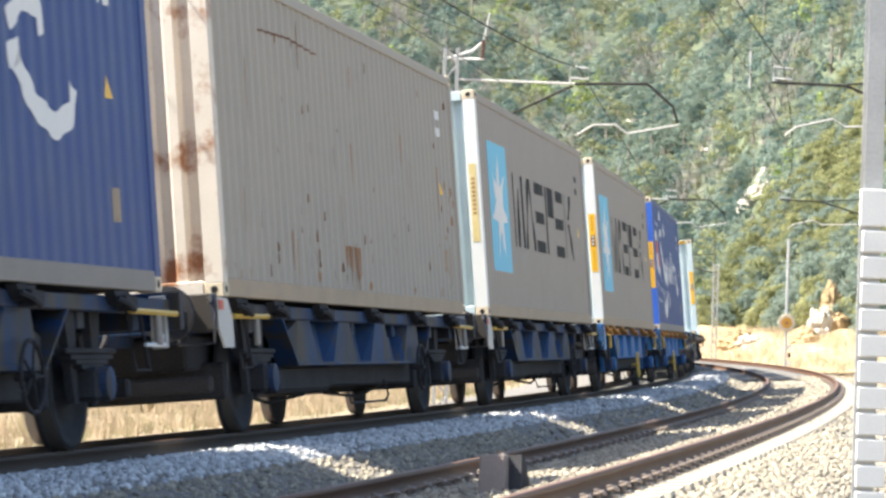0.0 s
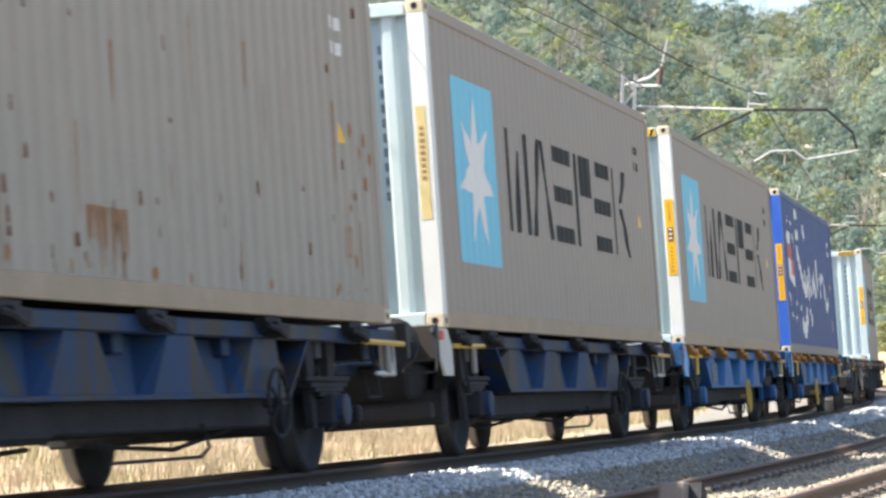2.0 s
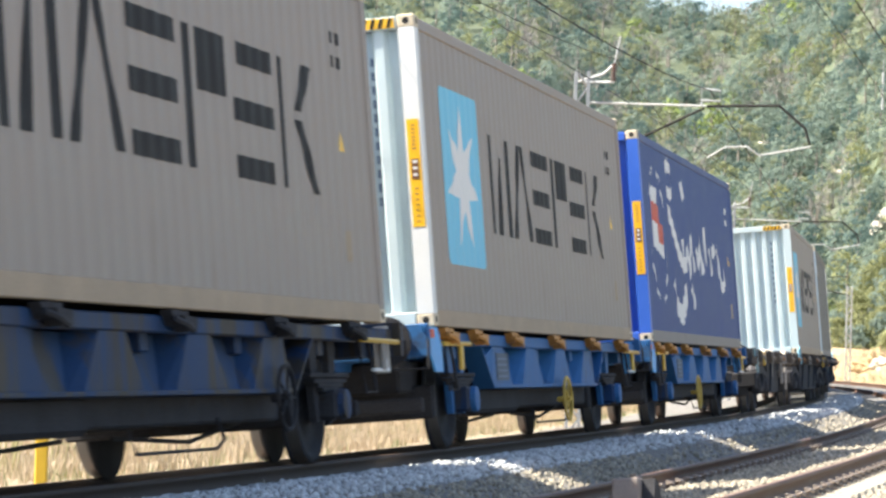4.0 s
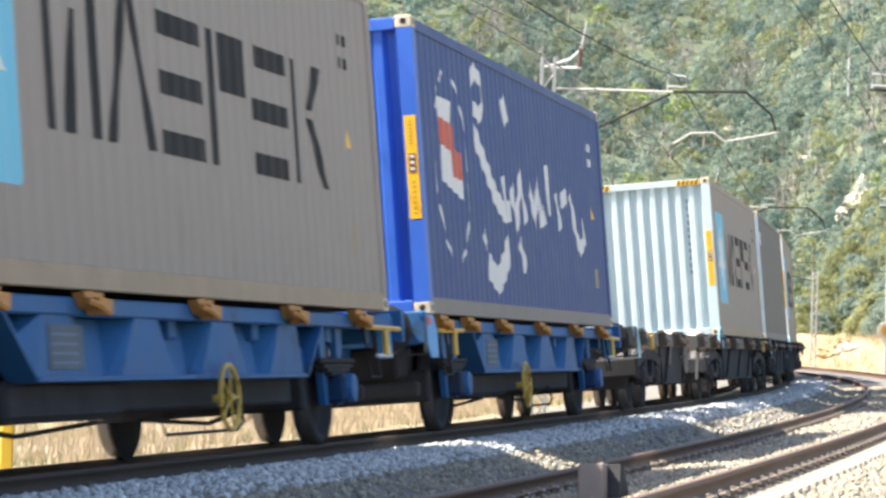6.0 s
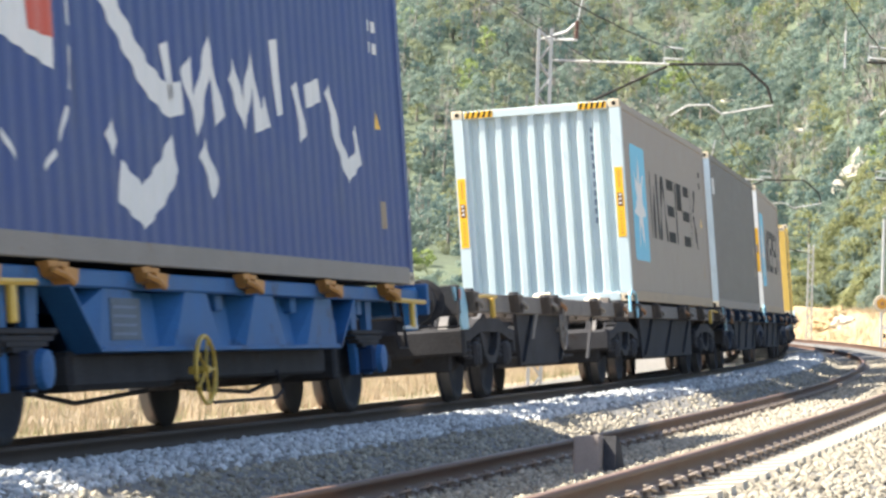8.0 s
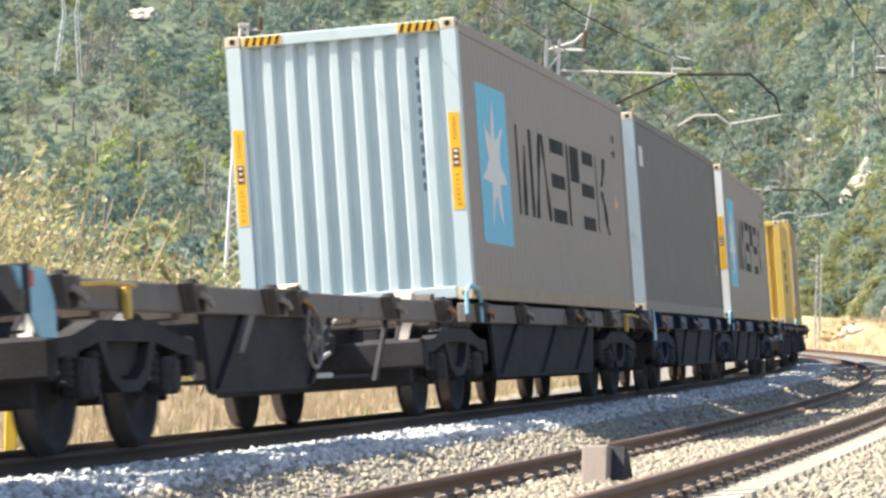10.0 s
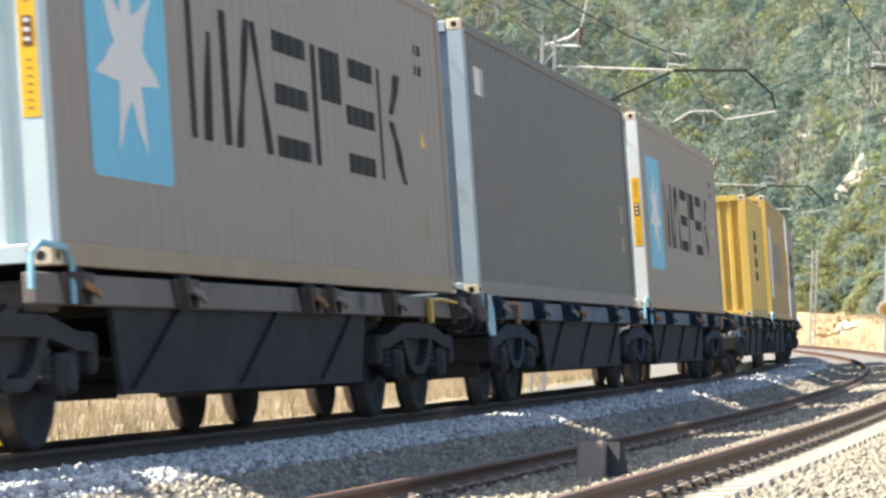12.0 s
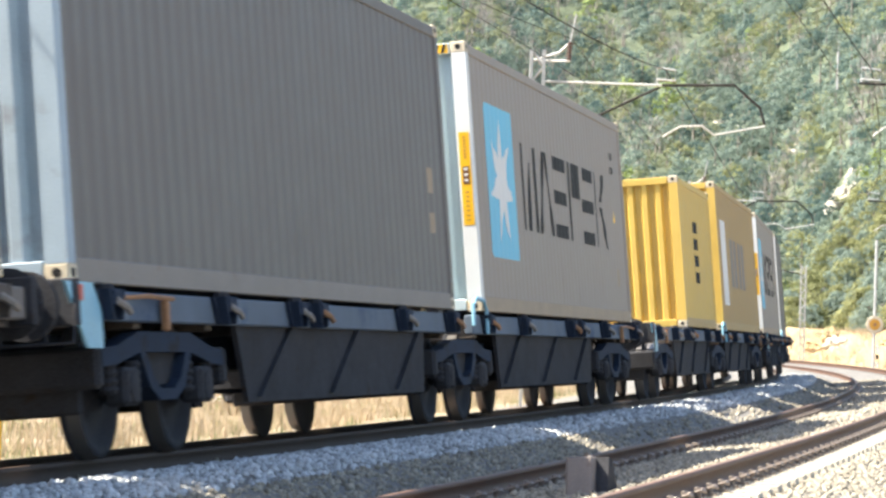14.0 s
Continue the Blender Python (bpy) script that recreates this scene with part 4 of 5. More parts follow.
    return w, [wheelset(w, 4.5), wheelset(w, -4.5)]


def bogie(w, yb, paint):
    """Frame of a two-axle bogie; the wheelsets are hung in it."""
    f = part("bogie_frame", box(B(), -0.9, 0.9, yb - 0.2, yb + 0.2, 0.5, 0.78, 0.03), "dark", w)
    for e in (1, -1):
        part("headstock", box(B(), -1.16, 1.16, yb + e * 1.5 - 0.07, yb + e * 1.5 + 0.07, 0.46, 0.74, 0.03), "dark", f)
        part("brake_block", box(B(), -0.98, 0.98, yb + e * 1.39 - 0.03, yb + e * 1.39 + 0.03, 0.3, 0.55, 0.02), "dark", f)
    for sgn in (1, -1):
        x0, x1 = sorted((sgn * 1.02, sgn * 1.16))
        # cranked top chord, sunk web and a dished middle between the wheels
        bm = B()
        outline = [(-1.5, 0.60), (-1.5, 0.72), (-1.15, 0.74), (-0.62, 0.84), (0.62, 0.84), (1.15, 0.74), (1.5, 0.72), (1.5, 0.60), (1.15, 0.62), (0.6, 0.70), (-0.6, 0.70), (-1.15, 0.62)]
        top, low = outline[1:7], [outline[0], outline[11], outline[10], outline[9], outline[8], outline[7]]
        for (ya, za), (yc, zc), (yd, zd), (ye, ze) in zip(top, top[1:], low[1:], low):
            prism(bm, [(yb + ya, za), (yb + yc, zc), (yb + yd, zd), (yb + ye, ze)], 0, x0, x1)
        dish = [(-0.62, 0.70), (-0.42, 0.46), (-0.2, 0.37), (0.2, 0.37), (0.42, 0.46), (0.62, 0.70)]
        inner = [(-0.48, 0.70), (-0.32, 0.52), (-0.15, 0.45), (0.15, 0.45), (0.32, 0.52), (0.48, 0.70)]
        for (ya, za), (yc, zc), (yd, zd), (ye, ze) in zip(dish, dish[1:], inner[1:], inner):
            prism(bm, [(yb + ya, za), (yb + yc, zc), (yb + yd, zd), (yb + ye, ze)], 0, x0, x1)
        part("frame_web", prism(B(), [(yb - 0.5, 0.72), (yb + 0.5, 0.72), (yb + 0.3, 0.48), (yb - 0.3, 0.48)], 0, *sorted((sgn * 1.03, sgn * 1.08))), "dark", f)
        part("side_frame", bm, paint, f)
        for d in (-0.9, 0.9):
            part("axle_box", box(B(), x0, x1 + (0.03 if sgn > 0 else 0), yb + d - 0.17, yb + d + 0.17, 0.34, 0.6, 0.03), "dark", f)
            part("axle_box_cover", disc(B(), 0, (0, yb + d, 0.46), ((sgn * 1.17, 0.11), (sgn * 1.2, 0.10), (sgn * 1.21, 0.04)), 16), "dark", f)
            for k in (-0.26, 0.26):
                part("coil_spring", disc(B(), 2, (sgn * 1.09, yb + d + k, 0), tuple((0.42 + 0.028 * i, 0.075 if i % 2 else 0.055) for i in range(9)), 10), "dark", f)
    return f


def lock_bracket(x, sgn, y):
    """A bracket on the side sill: a tapered plate with two ribs and a cast pocket."""
    bm = prism(B(), [(y - 0.24, 1.10), (y + 0.24, 1.10), (y + 0.12, 0.9), (y - 0.12, 0.9)], 0, *sorted((x + sgn * 0.002, x + sgn * 0.03)))
    for d in (-0.17, 0.13):
        prism(bm, [(y + d, 1.10), (y + d + 0.035, 1.10), (y + d * 0.6 + 0.035, 0.9), (y + d * 0.6, 0.9)], 0, *sorted((x + sgn * 0.03, x + sgn * 0.10)))
    box(bm, *sorted((x + sgn * 0.03, x + sgn * 0.11)), y - 0.10, y + 0.09, 0.99, 1.10, 0.012)
    return bm


def articulated_wagon(label, first=False):
    """Two half platforms on three bogies; the middle bogie is at y = 0."""
    w = tagged(new("articulated_flat_wagon"), label, "wagon", "wagons of the train")
    hw = 1.2
    for e in (1, -1):
        y0, y1 = sorted((e * 0.35, e * 13.1))
        part("centre_sill", box(B(), -0.28, 0.28, y0, y1, 0.62, 1.05, 0.02), "dark", w)
        short = first and e < 0
        belly = [(-5.5, 0.9), (-6.05, 0.33), (-8.9, 0.33), (-9.05, 0.9)] if short else [(e * 1.95, 0.9), (e * 2.1, 0.32), (e * 8.7, 0.32), (e * 8.95, 0.9)]
        for sgn in (1, -1):
            x = sgn * hw
            part("side_sill", box(B(), *sorted((x, x - sgn * 0.09)), y0, y1, 0.90, 1.10, 0.012), "sill" if first else "sill_blue", w, "grey-brown side sill" if first else "faded blue-grey side sill")
            part("belly_plate", prism(B(), belly if e > 0 else belly[::-1], 0, *sorted((x - sgn * 0.06, x - sgn * 0.10))), "dark", w)
            for a, b in ((5.9, 6.1), (9.4, 8.0), (4.4, 3.2)) if short else ((4.0, 2.3), (6.6, 4.9), (9.0, 7.3)):
                part("belly_stay", prism(B(), [(max(e * (a - 0.6), e * b) - 0.05, 0.9), (max(e * (a - 0.6), e * b) + 0.05, 0.9), (min(e * (a - 0.6), e * b) + 0.05, 0.36), (min(e * (a - 0.6), e * b) - 0.05, 0.36)], 0, *sorted((x - sgn * 0.055, x - sgn * 0.02))), "dark", w)
            for y in (1.0, 3.3, 6.7, 7.4, 9.6, 12.4):
                k = part("twistlock_bracket", lock_bracket(x, sgn, e * y), "wgrey" if first else "bogie_blue", w)
                part("twistlock_lever", tube(B(), [(x + sgn * 0.10, e * y - 0.05, 1.03), (x + sgn * 0.15, e * y + 0.02, 0.98), (x + sgn * 0.13, e * y + 0.16, 0.95)], 0.024, 6), "rust_faded" if y in (6.7, 1.0) else "rail_grey", k, "rusty twistlock lever")
                part("twistlock", disc(B(), 2, (x + sgn * 0.02, e * y, 0), ((1.10, 0.07), (1.135, 0.05)), 8), "dark", k)
            yc = e * 12.9
            if e < 0:
                part("corner_plate", prism(B(), [(yc - 0.35, 1.14), (yc + 0.2, 1.14), (yc + 0.36, 0.96), (yc + 0.36, 0.72), (yc + 0.04, 0.72)], 0, *sorted((x + sgn * 0.01, x + sgn * 0.03))), "cyan", w, "pale blue corner plate")
                part("tail_reflector", box(B(), *sorted((x + sgn * 0.03, x + sgn * 0.045)), yc - 0.2, yc - 0.05, 1.02, 1.12), "red", w)
            part("grab_rail", tube(B(), [(x + sgn * 0.06, yc - e * 0.5, 1.04), (x + sgn * 0.06, yc - e * 1.3, 1.07), (x + sgn * 0.06, yc - e * 1.9, 1.06)], 0.018, 6), "wyellow" if first else "rust_faded", w, "worn yellow grab rail" if first else "rusty grab rail")
            part("grab_post", box(B(), *sorted((x + sgn * 0.02, x + sgn * 0.07)), yc - e * 1.75 - 0.04, yc - e * 1.75 + 0.04, 0.84, 1.05, 0.01), "wyellow" if first else "rust_faded", w)
            # bent handrail near the joint
            if e > 0:
                part("corner_handle", tube(B(), [(x + sgn * 0.06, 0.1, 0.98), (x + sgn * 0.06, 0.12, 1.2), (x + sgn * 0.06, 0.3, 1.27), (x + sgn * 0.06, 0.75, 1.25), (x + sgn * 0.06, 0.86, 1.14), (x + sgn * 0.06, 0.86, 0.9)], 0.022, 6), "cyan", w, "pale blue bent handle")
            for y in (0.6, 1.5, 5.9):
                if e < 0:
                    part("floor_lug", prism(B(), [(e * y - 0.16, 1.10), (e * y + 0.16, 1.10), (e * y + 0.06, 1.19), (e * y - 0.1, 1.17)], 0, *sorted((sgn * 0.86, sgn * 1.06))), "casting" if y > 1 else "wgrey", w)
        for y in (0.9, 2.4, 4.2, 6.0, 7.8, 9.6, 11.4, 12.9):
            part("cross_beam", box(B(), -1.11, 1.11, e * y - 0.09, e * y + 0.09, 0.86, 1.07, 0.01), "wgrey", w)
        if e < 0 and first:
            handwheel(w, hw + 0.03, -6.15, 0.73, "rail_grey")
            for y in (-8.0, -5.75):
                part("gusset_plate", prism(B(), [(y - 0.3, 0.62), (y - 0.14, 0.62), (y + 0.24, 0.9), (y + 0.06, 0.9)], 0, hw - 0.05, hw - 0.015), "sill", w, "slanting gusset plate")
            for y, z, l in ((-5.35, 0.80, 0.3), (-5.05, 0.68, 0.35), (-4.7, 0.86, 0.22), (-5.5, 0.62, 0.2)):
                part("brake_lever", tube(B(), [(1.02, y, z), (1.02, y + l, z + 0.05)], 0.018, 6), "plate", w, "worn brake lever")
            part("brake_spring", disc(B(), 1, (0.98, -5.2, 0.72), tuple((0.03 * i, 0.07 if i % 2 else 0.05) for i in range(18)), 10), "dark", w)
            part("brake_pipe", tube(B(), [(0.95, -5.15, 0.43), (0.95, -4.55, 0.43)], 0.025, 6), "plate", w, "pale brake pipe")
            part("brake_pipe", tube(B(), [(0.95, -5.15, 0.52), (0.95, -4.55, 0.62)], 0.018, 6), "plate", w, "pale brake pipe")
            part("ladder_rung", tube(B(), [(1.0, -5.0, 0.74), (1.0, -4.75, 0.76)], 0.02, 6), "plate", w, "pale rung")
        part("brake_reservoir", disc(B(), 1, (0.5, e * 5.0 - 0.6, 0.62), ((0, 0.1), (0.05, 0.2), (1.1, 0.2), (1.15, 0.1)), 14), "dark", w)
        part("brake_rod", tube(B(), [(0.7, e * 2.0, 0.42), (0.7, e * 9.2, 0.42)], 0.02, 6), "dark", w)
        buffers(w, e * 13.12, e, "dark")
    sets = []
    for yb in (-10.9, 0.0, 10.9):
        bogie(w, yb, "dark" if first else "bogie_blue")
        sets += [wheelset(w, yb - 0.9), wheelset(w, yb + 0.9)]
    return w, sets


# middle of each wagon along the train
TRAIN_WAGONS = [(-75.06, 0), (-60.98, 0), (-46.93, 0), (-32.85, 1), (-18.85, 1), (1.87, 2), (28.75, 2), (56.5, 2), (83.9, 2)]


def build_train():
    made, masters = [], {}
    for s, kind in TRAIN_WAGONS:
        if kind == 0:
            w, sets = two_axle_wagon("grimy blue two-axle flat wagon with folded side plates, carrying a container", "wblue", "dark", "wyellow", "plate", False)
        elif kind == 1:
            w, sets = two_axle_wagon("cleaner blue two-axle flat wagon with orange brackets and yellow handwheel", "wblue_clean", "orange", "wyellow", "corner_blue_lit", True, 0.7 if s < -30 else -1.1)
        else:
            w, sets = articulated_wagon("grimy grey-brown articulated flat wagon on three bogies", s < 10)
        made.append((w, s, 0.0, 0.0))
        WHEELS.extend(sets)
    for s, label, side, end, low, post, h, l, marks in TRAIN_BOXES:
        made.append((container(label, side, end, low, post, h, l, marks), s + l / 2, -l / 2, FLOOR))
    return made


WHEELS = []
TRAIN = build_train()


def motions():
    for ob, s, dy, up in TRAIN:
        walk(ob, [(t, on_track(s + travelled(t)) @ Matrix.Translation((0, dy, up))) for t in range(15)])
    for w in WHEELS:
        y = w.location.y
        walk(w, [(k * 0.1, Matrix.Translation((0, y, 0.46)) @ Matrix.Rotation((travelled(0) - travelled(k * 0.1)) / 0.46 , 4, "X")) for k in range(141)])


# ---- overhead line ----
def world_at(s, lat, z):
    return Vector(along(float(s), float(lat), float(z)).tolist())


def lattice(bm, base, height, width, bays):
    """A slim square lattice mast: four angles and zigzag bracing."""
    h = width / 2
    for x, y in ((-h, -h), (h, -h), (h, h), (-h, h)):
        box(bm, base[0] + x - 0.03, base[0] + x + 0.03, base[1] + y - 0.03, base[1] + y + 0.03, base[2], base[2] + height)
    for k in range(bays):
        z0, z1 = base[2] + height * k / bays, base[2] + height * (k + 1) / bays
        if k % 2:
            z0, z1 = z1, z0
        for y in (-h, h):
            tube(bm, [(base[0] - h, base[1] + y, z0), (base[0] + h, base[1] + y, z1)], 0.022, 5)
        for x in (-h, h):
            tube(bm, [(base[0] + x, base[1] - h, z1), (base[0] + x, base[1] + h, z0)], 0.022, 5)
    return bm


def insulator(bm, a, b, r=0.07):
    a, b = Vector(a), Vector(b)
    d = b - a
    for k in range(6):
        tube(bm, [a + d * (k / 6), a + d * ((k + 0.45) / 6)], r, 10)
        tube(bm, [a + d * ((k + 0.45) / 6), a + d * ((k + 1) / 6)], r * 0.45, 8)
    return bm


def left_mast(s, shift=0.0):
    """A lattice mast on the field side with a tubular bracket over the inner track."""
    m = tagged(new("catenary_mast"), "galvanised lattice mast with a tubular bracket over the inner track", "catenary mast", "overhead line masts")
    b = world_at(s, -3.15 + shift, -0.6)
    part("mast", lattice(B(), b, 7.55, 0.26, 22), "galv", m)
    part("footing", box(B(), b.x - 0.4, b.x + 0.4, b.y - 0.4, b.y + 0.4, b.z - 0.8, b.z + 0.15, 0.03), "concrete", m)
    P = lambda lat, z: world_at(s, lat + shift, z)
    br = part("bracket_tube", tube(B(), [P(-0.55, 6.26), P(0.94, 6.29), P(1.48, 5.83), P(1.58, 5.5)], 0.03), "wire", m, "dark bracket tube")
    part("bracket_insulator", tube(B(), [P(-3.0, 6.30), P(-0.5, 6.26)], 0.024), "plate", br, "pale top tube")
    part("stay_tube", tube(B(), [P(-3.0, 5.05), P(-0.6, 6.22)], 0.028), "wire", br)
    part("messenger_clamp", tube(B(), [P(-0.66, 6.28), P(-0.66, 6.62), P(-0.28, 6.58), P(-0.28, 6.36), P(-0.66, 6.38)], 0.024), "galv", br)
    part("steady_arm", tube(B(), [P(1.6, 5.46), P(0.55, 5.26), P(0.3, 5.44), P(-0.15, 5.42), P(-0.5, 5.2)], 0.019), "plate", br, "pale bent steady arm")
    top = part("feeder_bracket", tube(B(), [P(-3.25, 6.72), P(-2.7, 6.90), P(-2.52, 7.07)], 0.03), "galv", m)
    part("feeder_rod", tube(B(), [P(-3.1, 6.73), P(-2.47, 6.73)], 0.026), "post_white", top)
    part("feeder_insulator", insulator(B(), P(-2.50, 6.75), P(-2.48, 7.13), 0.06), "porcelain", top)
    part("feeder_pin", tube(B(), [P(-2.48, 7.13), P(-2.37, 7.70)], 0.018), "galv", top)
    return m


def right_mast(s, mast_lat, height, shift=0.0, lattice_mast=False):
    """A mast on the path side with its bracket reaching in over the outer track."""
    m = tagged(new("catenary_mast"), "grey steel mast with a bracket over the empty outer track", "catenary mast", "overhead line masts")
    b = world_at(s, mast_lat + shift, -0.6)
    if lattice_mast:
        part("mast", lattice(B(), b, height, 0.3, 14), "galv", m)
    else:
        bm = box(B(), b.x - 0.08, b.x + 0.08, b.y - 0.09, b.y - 0.075, b.z, b.z + height)
        box(bm, b.x - 0.08, b.x + 0.08, b.y + 0.075, b.y + 0.09, b.z, b.z + height)
        box(bm, b.x - 0.006, b.x + 0.006, b.y - 0.075, b.y + 0.075, b.z, b.z + height)
        part("mast", bm, "galv", m)
    part("footing", box(B(), b.x - 0.4, b.x + 0.4, b.y - 0.4, b.y + 0.4, b.z - 0.8, b.z + 0.12, 0.03), "concrete", m)
    P = lambda lat, z: world_at(s, lat + shift, z)
    br = part("bracket_tube", tube(B(), [P(3.48, 6.38), P(5.0, 6.34), P(mast_lat, 5.4)], 0.03), "wire", m, "dark bracket tube")
    part("top_stay", tube(B(), [P(5.0, 6.36), P(mast_lat, 6.6)], 0.02), "wire", br)
    part("messenger_clamp", tube(B(), [P(3.52, 6.4), P(3.52, 6.7), P(3.90, 6.66), P(3.90, 6.44), P(3.52, 6.46)], 0.024), "galv", br)
    part("steady_arm", tube(B(), [P(3.78, 5.3), P(4.0, 5.48), P(4.75, 5.66), P(5.0, 5.5), P(mast_lat, 5.62)], 0.019), "plate", br, "pale bent steady arm")
    return m


def wire(label, lat, z_mast, sag, masts, r=0.013):
    """A wire hung from mast to mast along the line."""
    bm = B()
    for a, b in zip(masts, masts[1:]):
        tube(bm, [world_at(a + (b - a) * k / 12, lat, z_mast - 4 * sag * (k / 12) * (1 - k / 12)) for k in range(13)], r, 5)
    return tagged(part("overhead_wire", bm, "wire"), label, "wire", "overhead wires")


MAST_S = (14.0, 65.0, 116.0, 167.0, 218.0, 269.0)
left_mast(65.0)
left_mast(116.0, 0.55)
left_mast(167.0, 0.3)
right_mast(65.0, 7.3, 8.2)
right_mast(116.0, 8.3, 7.6, 0.6)
right_mast(196.0, 9.8, 6.6, 0.0, True)
wire("dark contact wire over the inner track", -0.5, 5.26, 0.05, MAST_S, 0.006)
wire("sagging messenger wire over the inner track", -0.48, 6.58, 0.78, MAST_S, 0.012)
wire("sagging feeder wire on the mast tops", -2.46, 7.2, 0.8, MAST_S, 0.008)
wire("dark contact wire over the outer track", 3.75, 5.28, 0.05, MAST_S, 0.006)
wire("sagging messenger wire over the outer track", 3.72, 6.68, 0.72, MAST_S, 0.011)


def line_insulator():
    """A rod insulator that hangs from the outer messenger wire."""
    g = tagged(new("hanging_insulator"), "pale rod insulator hanging from the messenger wire", "insulator")
    for z0, z1, rr in ((5.52, 5.70, 0.020), (5.70, 5.98, 0.008), (5.98, 6.18, 0.020), (6.18, 6.40, 0.006)):
        part("rod", tube(B(), [world_at(56.3, 3.42, z0), world_at(56.3, 3.42, z1)], rr, 10), "galv", g)
    return g


line_insulator()


def near_post():
    """A steel post close by the outer track with a white slatted board."""
    p = tagged(new("line_post"), "grey steel post with a white slatted board by the outer track", "post")
    x, y, z = 2.975, 16.6, -0.35
    bm = box(B(), x - 0.05, x + 0.05, y - 0.06, y - 0.05, z, z + 6.6)
    box(bm, x - 0.05, x + 0.05, y + 0.05, y + 0.06, z, z + 6.6)
    box(bm, x - 0.006, x + 0.006, y - 0.05, y + 0.05, z, z + 6.6)
    part("post", bm, "galv", p)
    part("board_rail", box(B(), x - 0.075, x - 0.055, y - 0.09, y - 0.07, z, z + 2.02), "galv", p)
    for k in range(14):
        zz = z + 0.06 + 0.14 * k
        part("slat", box(B(), x - 0.06, x + 0.10, y - 0.10, y - 0.07, zz, zz + 0.118, 0.006), "post_white", p, "white board slat")
    part("top_board", box(B(), x - 0.075, x + 0.10, y - 0.10, y - 0.07, z + 2.02, z + 2.22, 0.006), "post_white", p, "white head board")
    return p


near_post()


def line_sign():
    """A round amber board with a pale rim on a banded post, by the outer track."""
    g = tagged(new("track_sign"), "round amber sign with a pale rim on a banded post", "sign")
    x, y, z = 22.6, 148.0, -0.4
    part("post", tube(B(), [(x, y, z), (x, y, z + 6.6)], 0.07), "galv", g)
    for k in range(4):
        part("post_band", tube(B(), [(x + 0.18, y, z + 0.1 + 0.4 * k), (x + 0.18, y, z + 0.32 + 0.4 * k)], 0.07), "post_white" if k % 2 else "ink", g)
    part("rim", disc(B(), 1, (x, y - 0.06, z + 2.55), ((0, 0.40), (-0.02, 0.42), (-0.04, 0.40)), 28), "casting", g, "pale rim")
    part("boss", disc(B(), 1, (x, y - 0.12, z + 2.55), ((0, 0.09), (-0.01, 0.09)), 16), "rust_faded", g)
    part("face", disc(B(), 1, (x, y - 0.105, z + 2.55), ((0, 0.26), (-0.01, 0.26)), 28), "sign_face", g, "amber face")
    return g


line_sign()


def yellow_post():
    g = tagged(new("marker_post"), "short yellow marker post in the dry grass", "post")
    b = world_at(28.1, -2.15, -0.45)
    part("shaft", box(B(), b.x - 0.055, b.x + 0.055, b.y - 0.04, b.y + 0.04, b.z, b.z + 0.8, 0.01), "post_yellow", g)
    part("cap", prism(B(), [(b.x - 0.06, b.z + 0.8), (b.x + 0.06, b.z + 0.8), (b.x + 0.03, b.z + 0.86), (b.x - 0.03, b.z + 0.86)], 1, b.y - 0.045, b.y + 0.045), "post_yellow", g)
    return g


yellow_post()


def track_box():
    """A hooded concrete block between the rails of the outer track."""
    g = tagged(new("track_block"), "brownish concrete wedge block between the outer rails", "track block")
    bm = prism(B(), [(-0.26, -0.18), (0.28, -0.18), (0.20, 0.07), (-0.10, 0.10)], 0, -0.13, 0.06)
    bmesh.ops.bevel(bm, geom=list(bm.edges), offset=0.015, segments=1, affect="EDGES")
    part("block", bm, "concrete", g)
    bm = prism(B(), [(-0.1, -0.16), (0.34, -0.16), (0.2, 0.05), (0.05, 0.08)], 0, 0.062, 0.15)
    part("side_cheek", bm, "dark", g)
    part("bolt", disc(B(), 2, (0.0, 0.02, 0), ((0.07, 0.025), (0.12, 0.025)), 6), "clip", g)
    g.matrix_basis = on_track(23.4, True) @ pose(-0.13, 0, 0)
    return g


track_box()


# ---- plants ----
def leaf_cloud(r, count, centre, radii, size):
    """Small bent leaf sprays as pairs of triangles in an uneven ellipsoid of clumps."""
    u = r.randn(count, 3)
    u /= np.linalg.norm(u, axis=1)[:, None]
    rad = r.uniform(0.45, 1.0, count) ** 0.6
    P = np.asarray(centre) + u * rad[:, None] * np.asarray(radii)
    a, b = r.randn(count, 3), r.randn(count, 3)
    a /= np.linalg.norm(a, axis=1)[:, None]
    b -= (a * b).sum(1)[:, None] * a
    b /= np.linalg.norm(b, axis=1)[:, None]
    s = size * r.uniform(0.6, 1.4, count)[:, None]
    return np.stack([P - a * s, P + b * s * 0.6, P + a * s, P - b * s * 0.6], 1)


def leaf_shell(r, count, centre, radii, size, inner=0.75):
    """Leaf sprays that lie roughly along the outside of a leafy mass."""
    u = r.randn(count, 3)
    u[:, 2] = np.abs(u[:, 2]) * 0.9 - 0.25
    u /= np.linalg.norm(u, axis=1)[:, None]
    P = np.asarray(centre) + u * r.uniform(inner, 1.08, count)[:, None] * np.asarray(radii)
    n = u + 0.3 * r.randn(count, 3)
    n /= np.linalg.norm(n, axis=1)[:, None]
    a = np.cross(n, r.randn(count, 3))
    a /= np.linalg.norm(a, axis=1)[:, None]
    b = np.cross(n, a)
    s = size * r.uniform(0.6, 1.4, count)[:, None]
    return np.stack([P - a * s, P + b * s * 0.65, P + a * s, P - b * s * 0.65], 1)


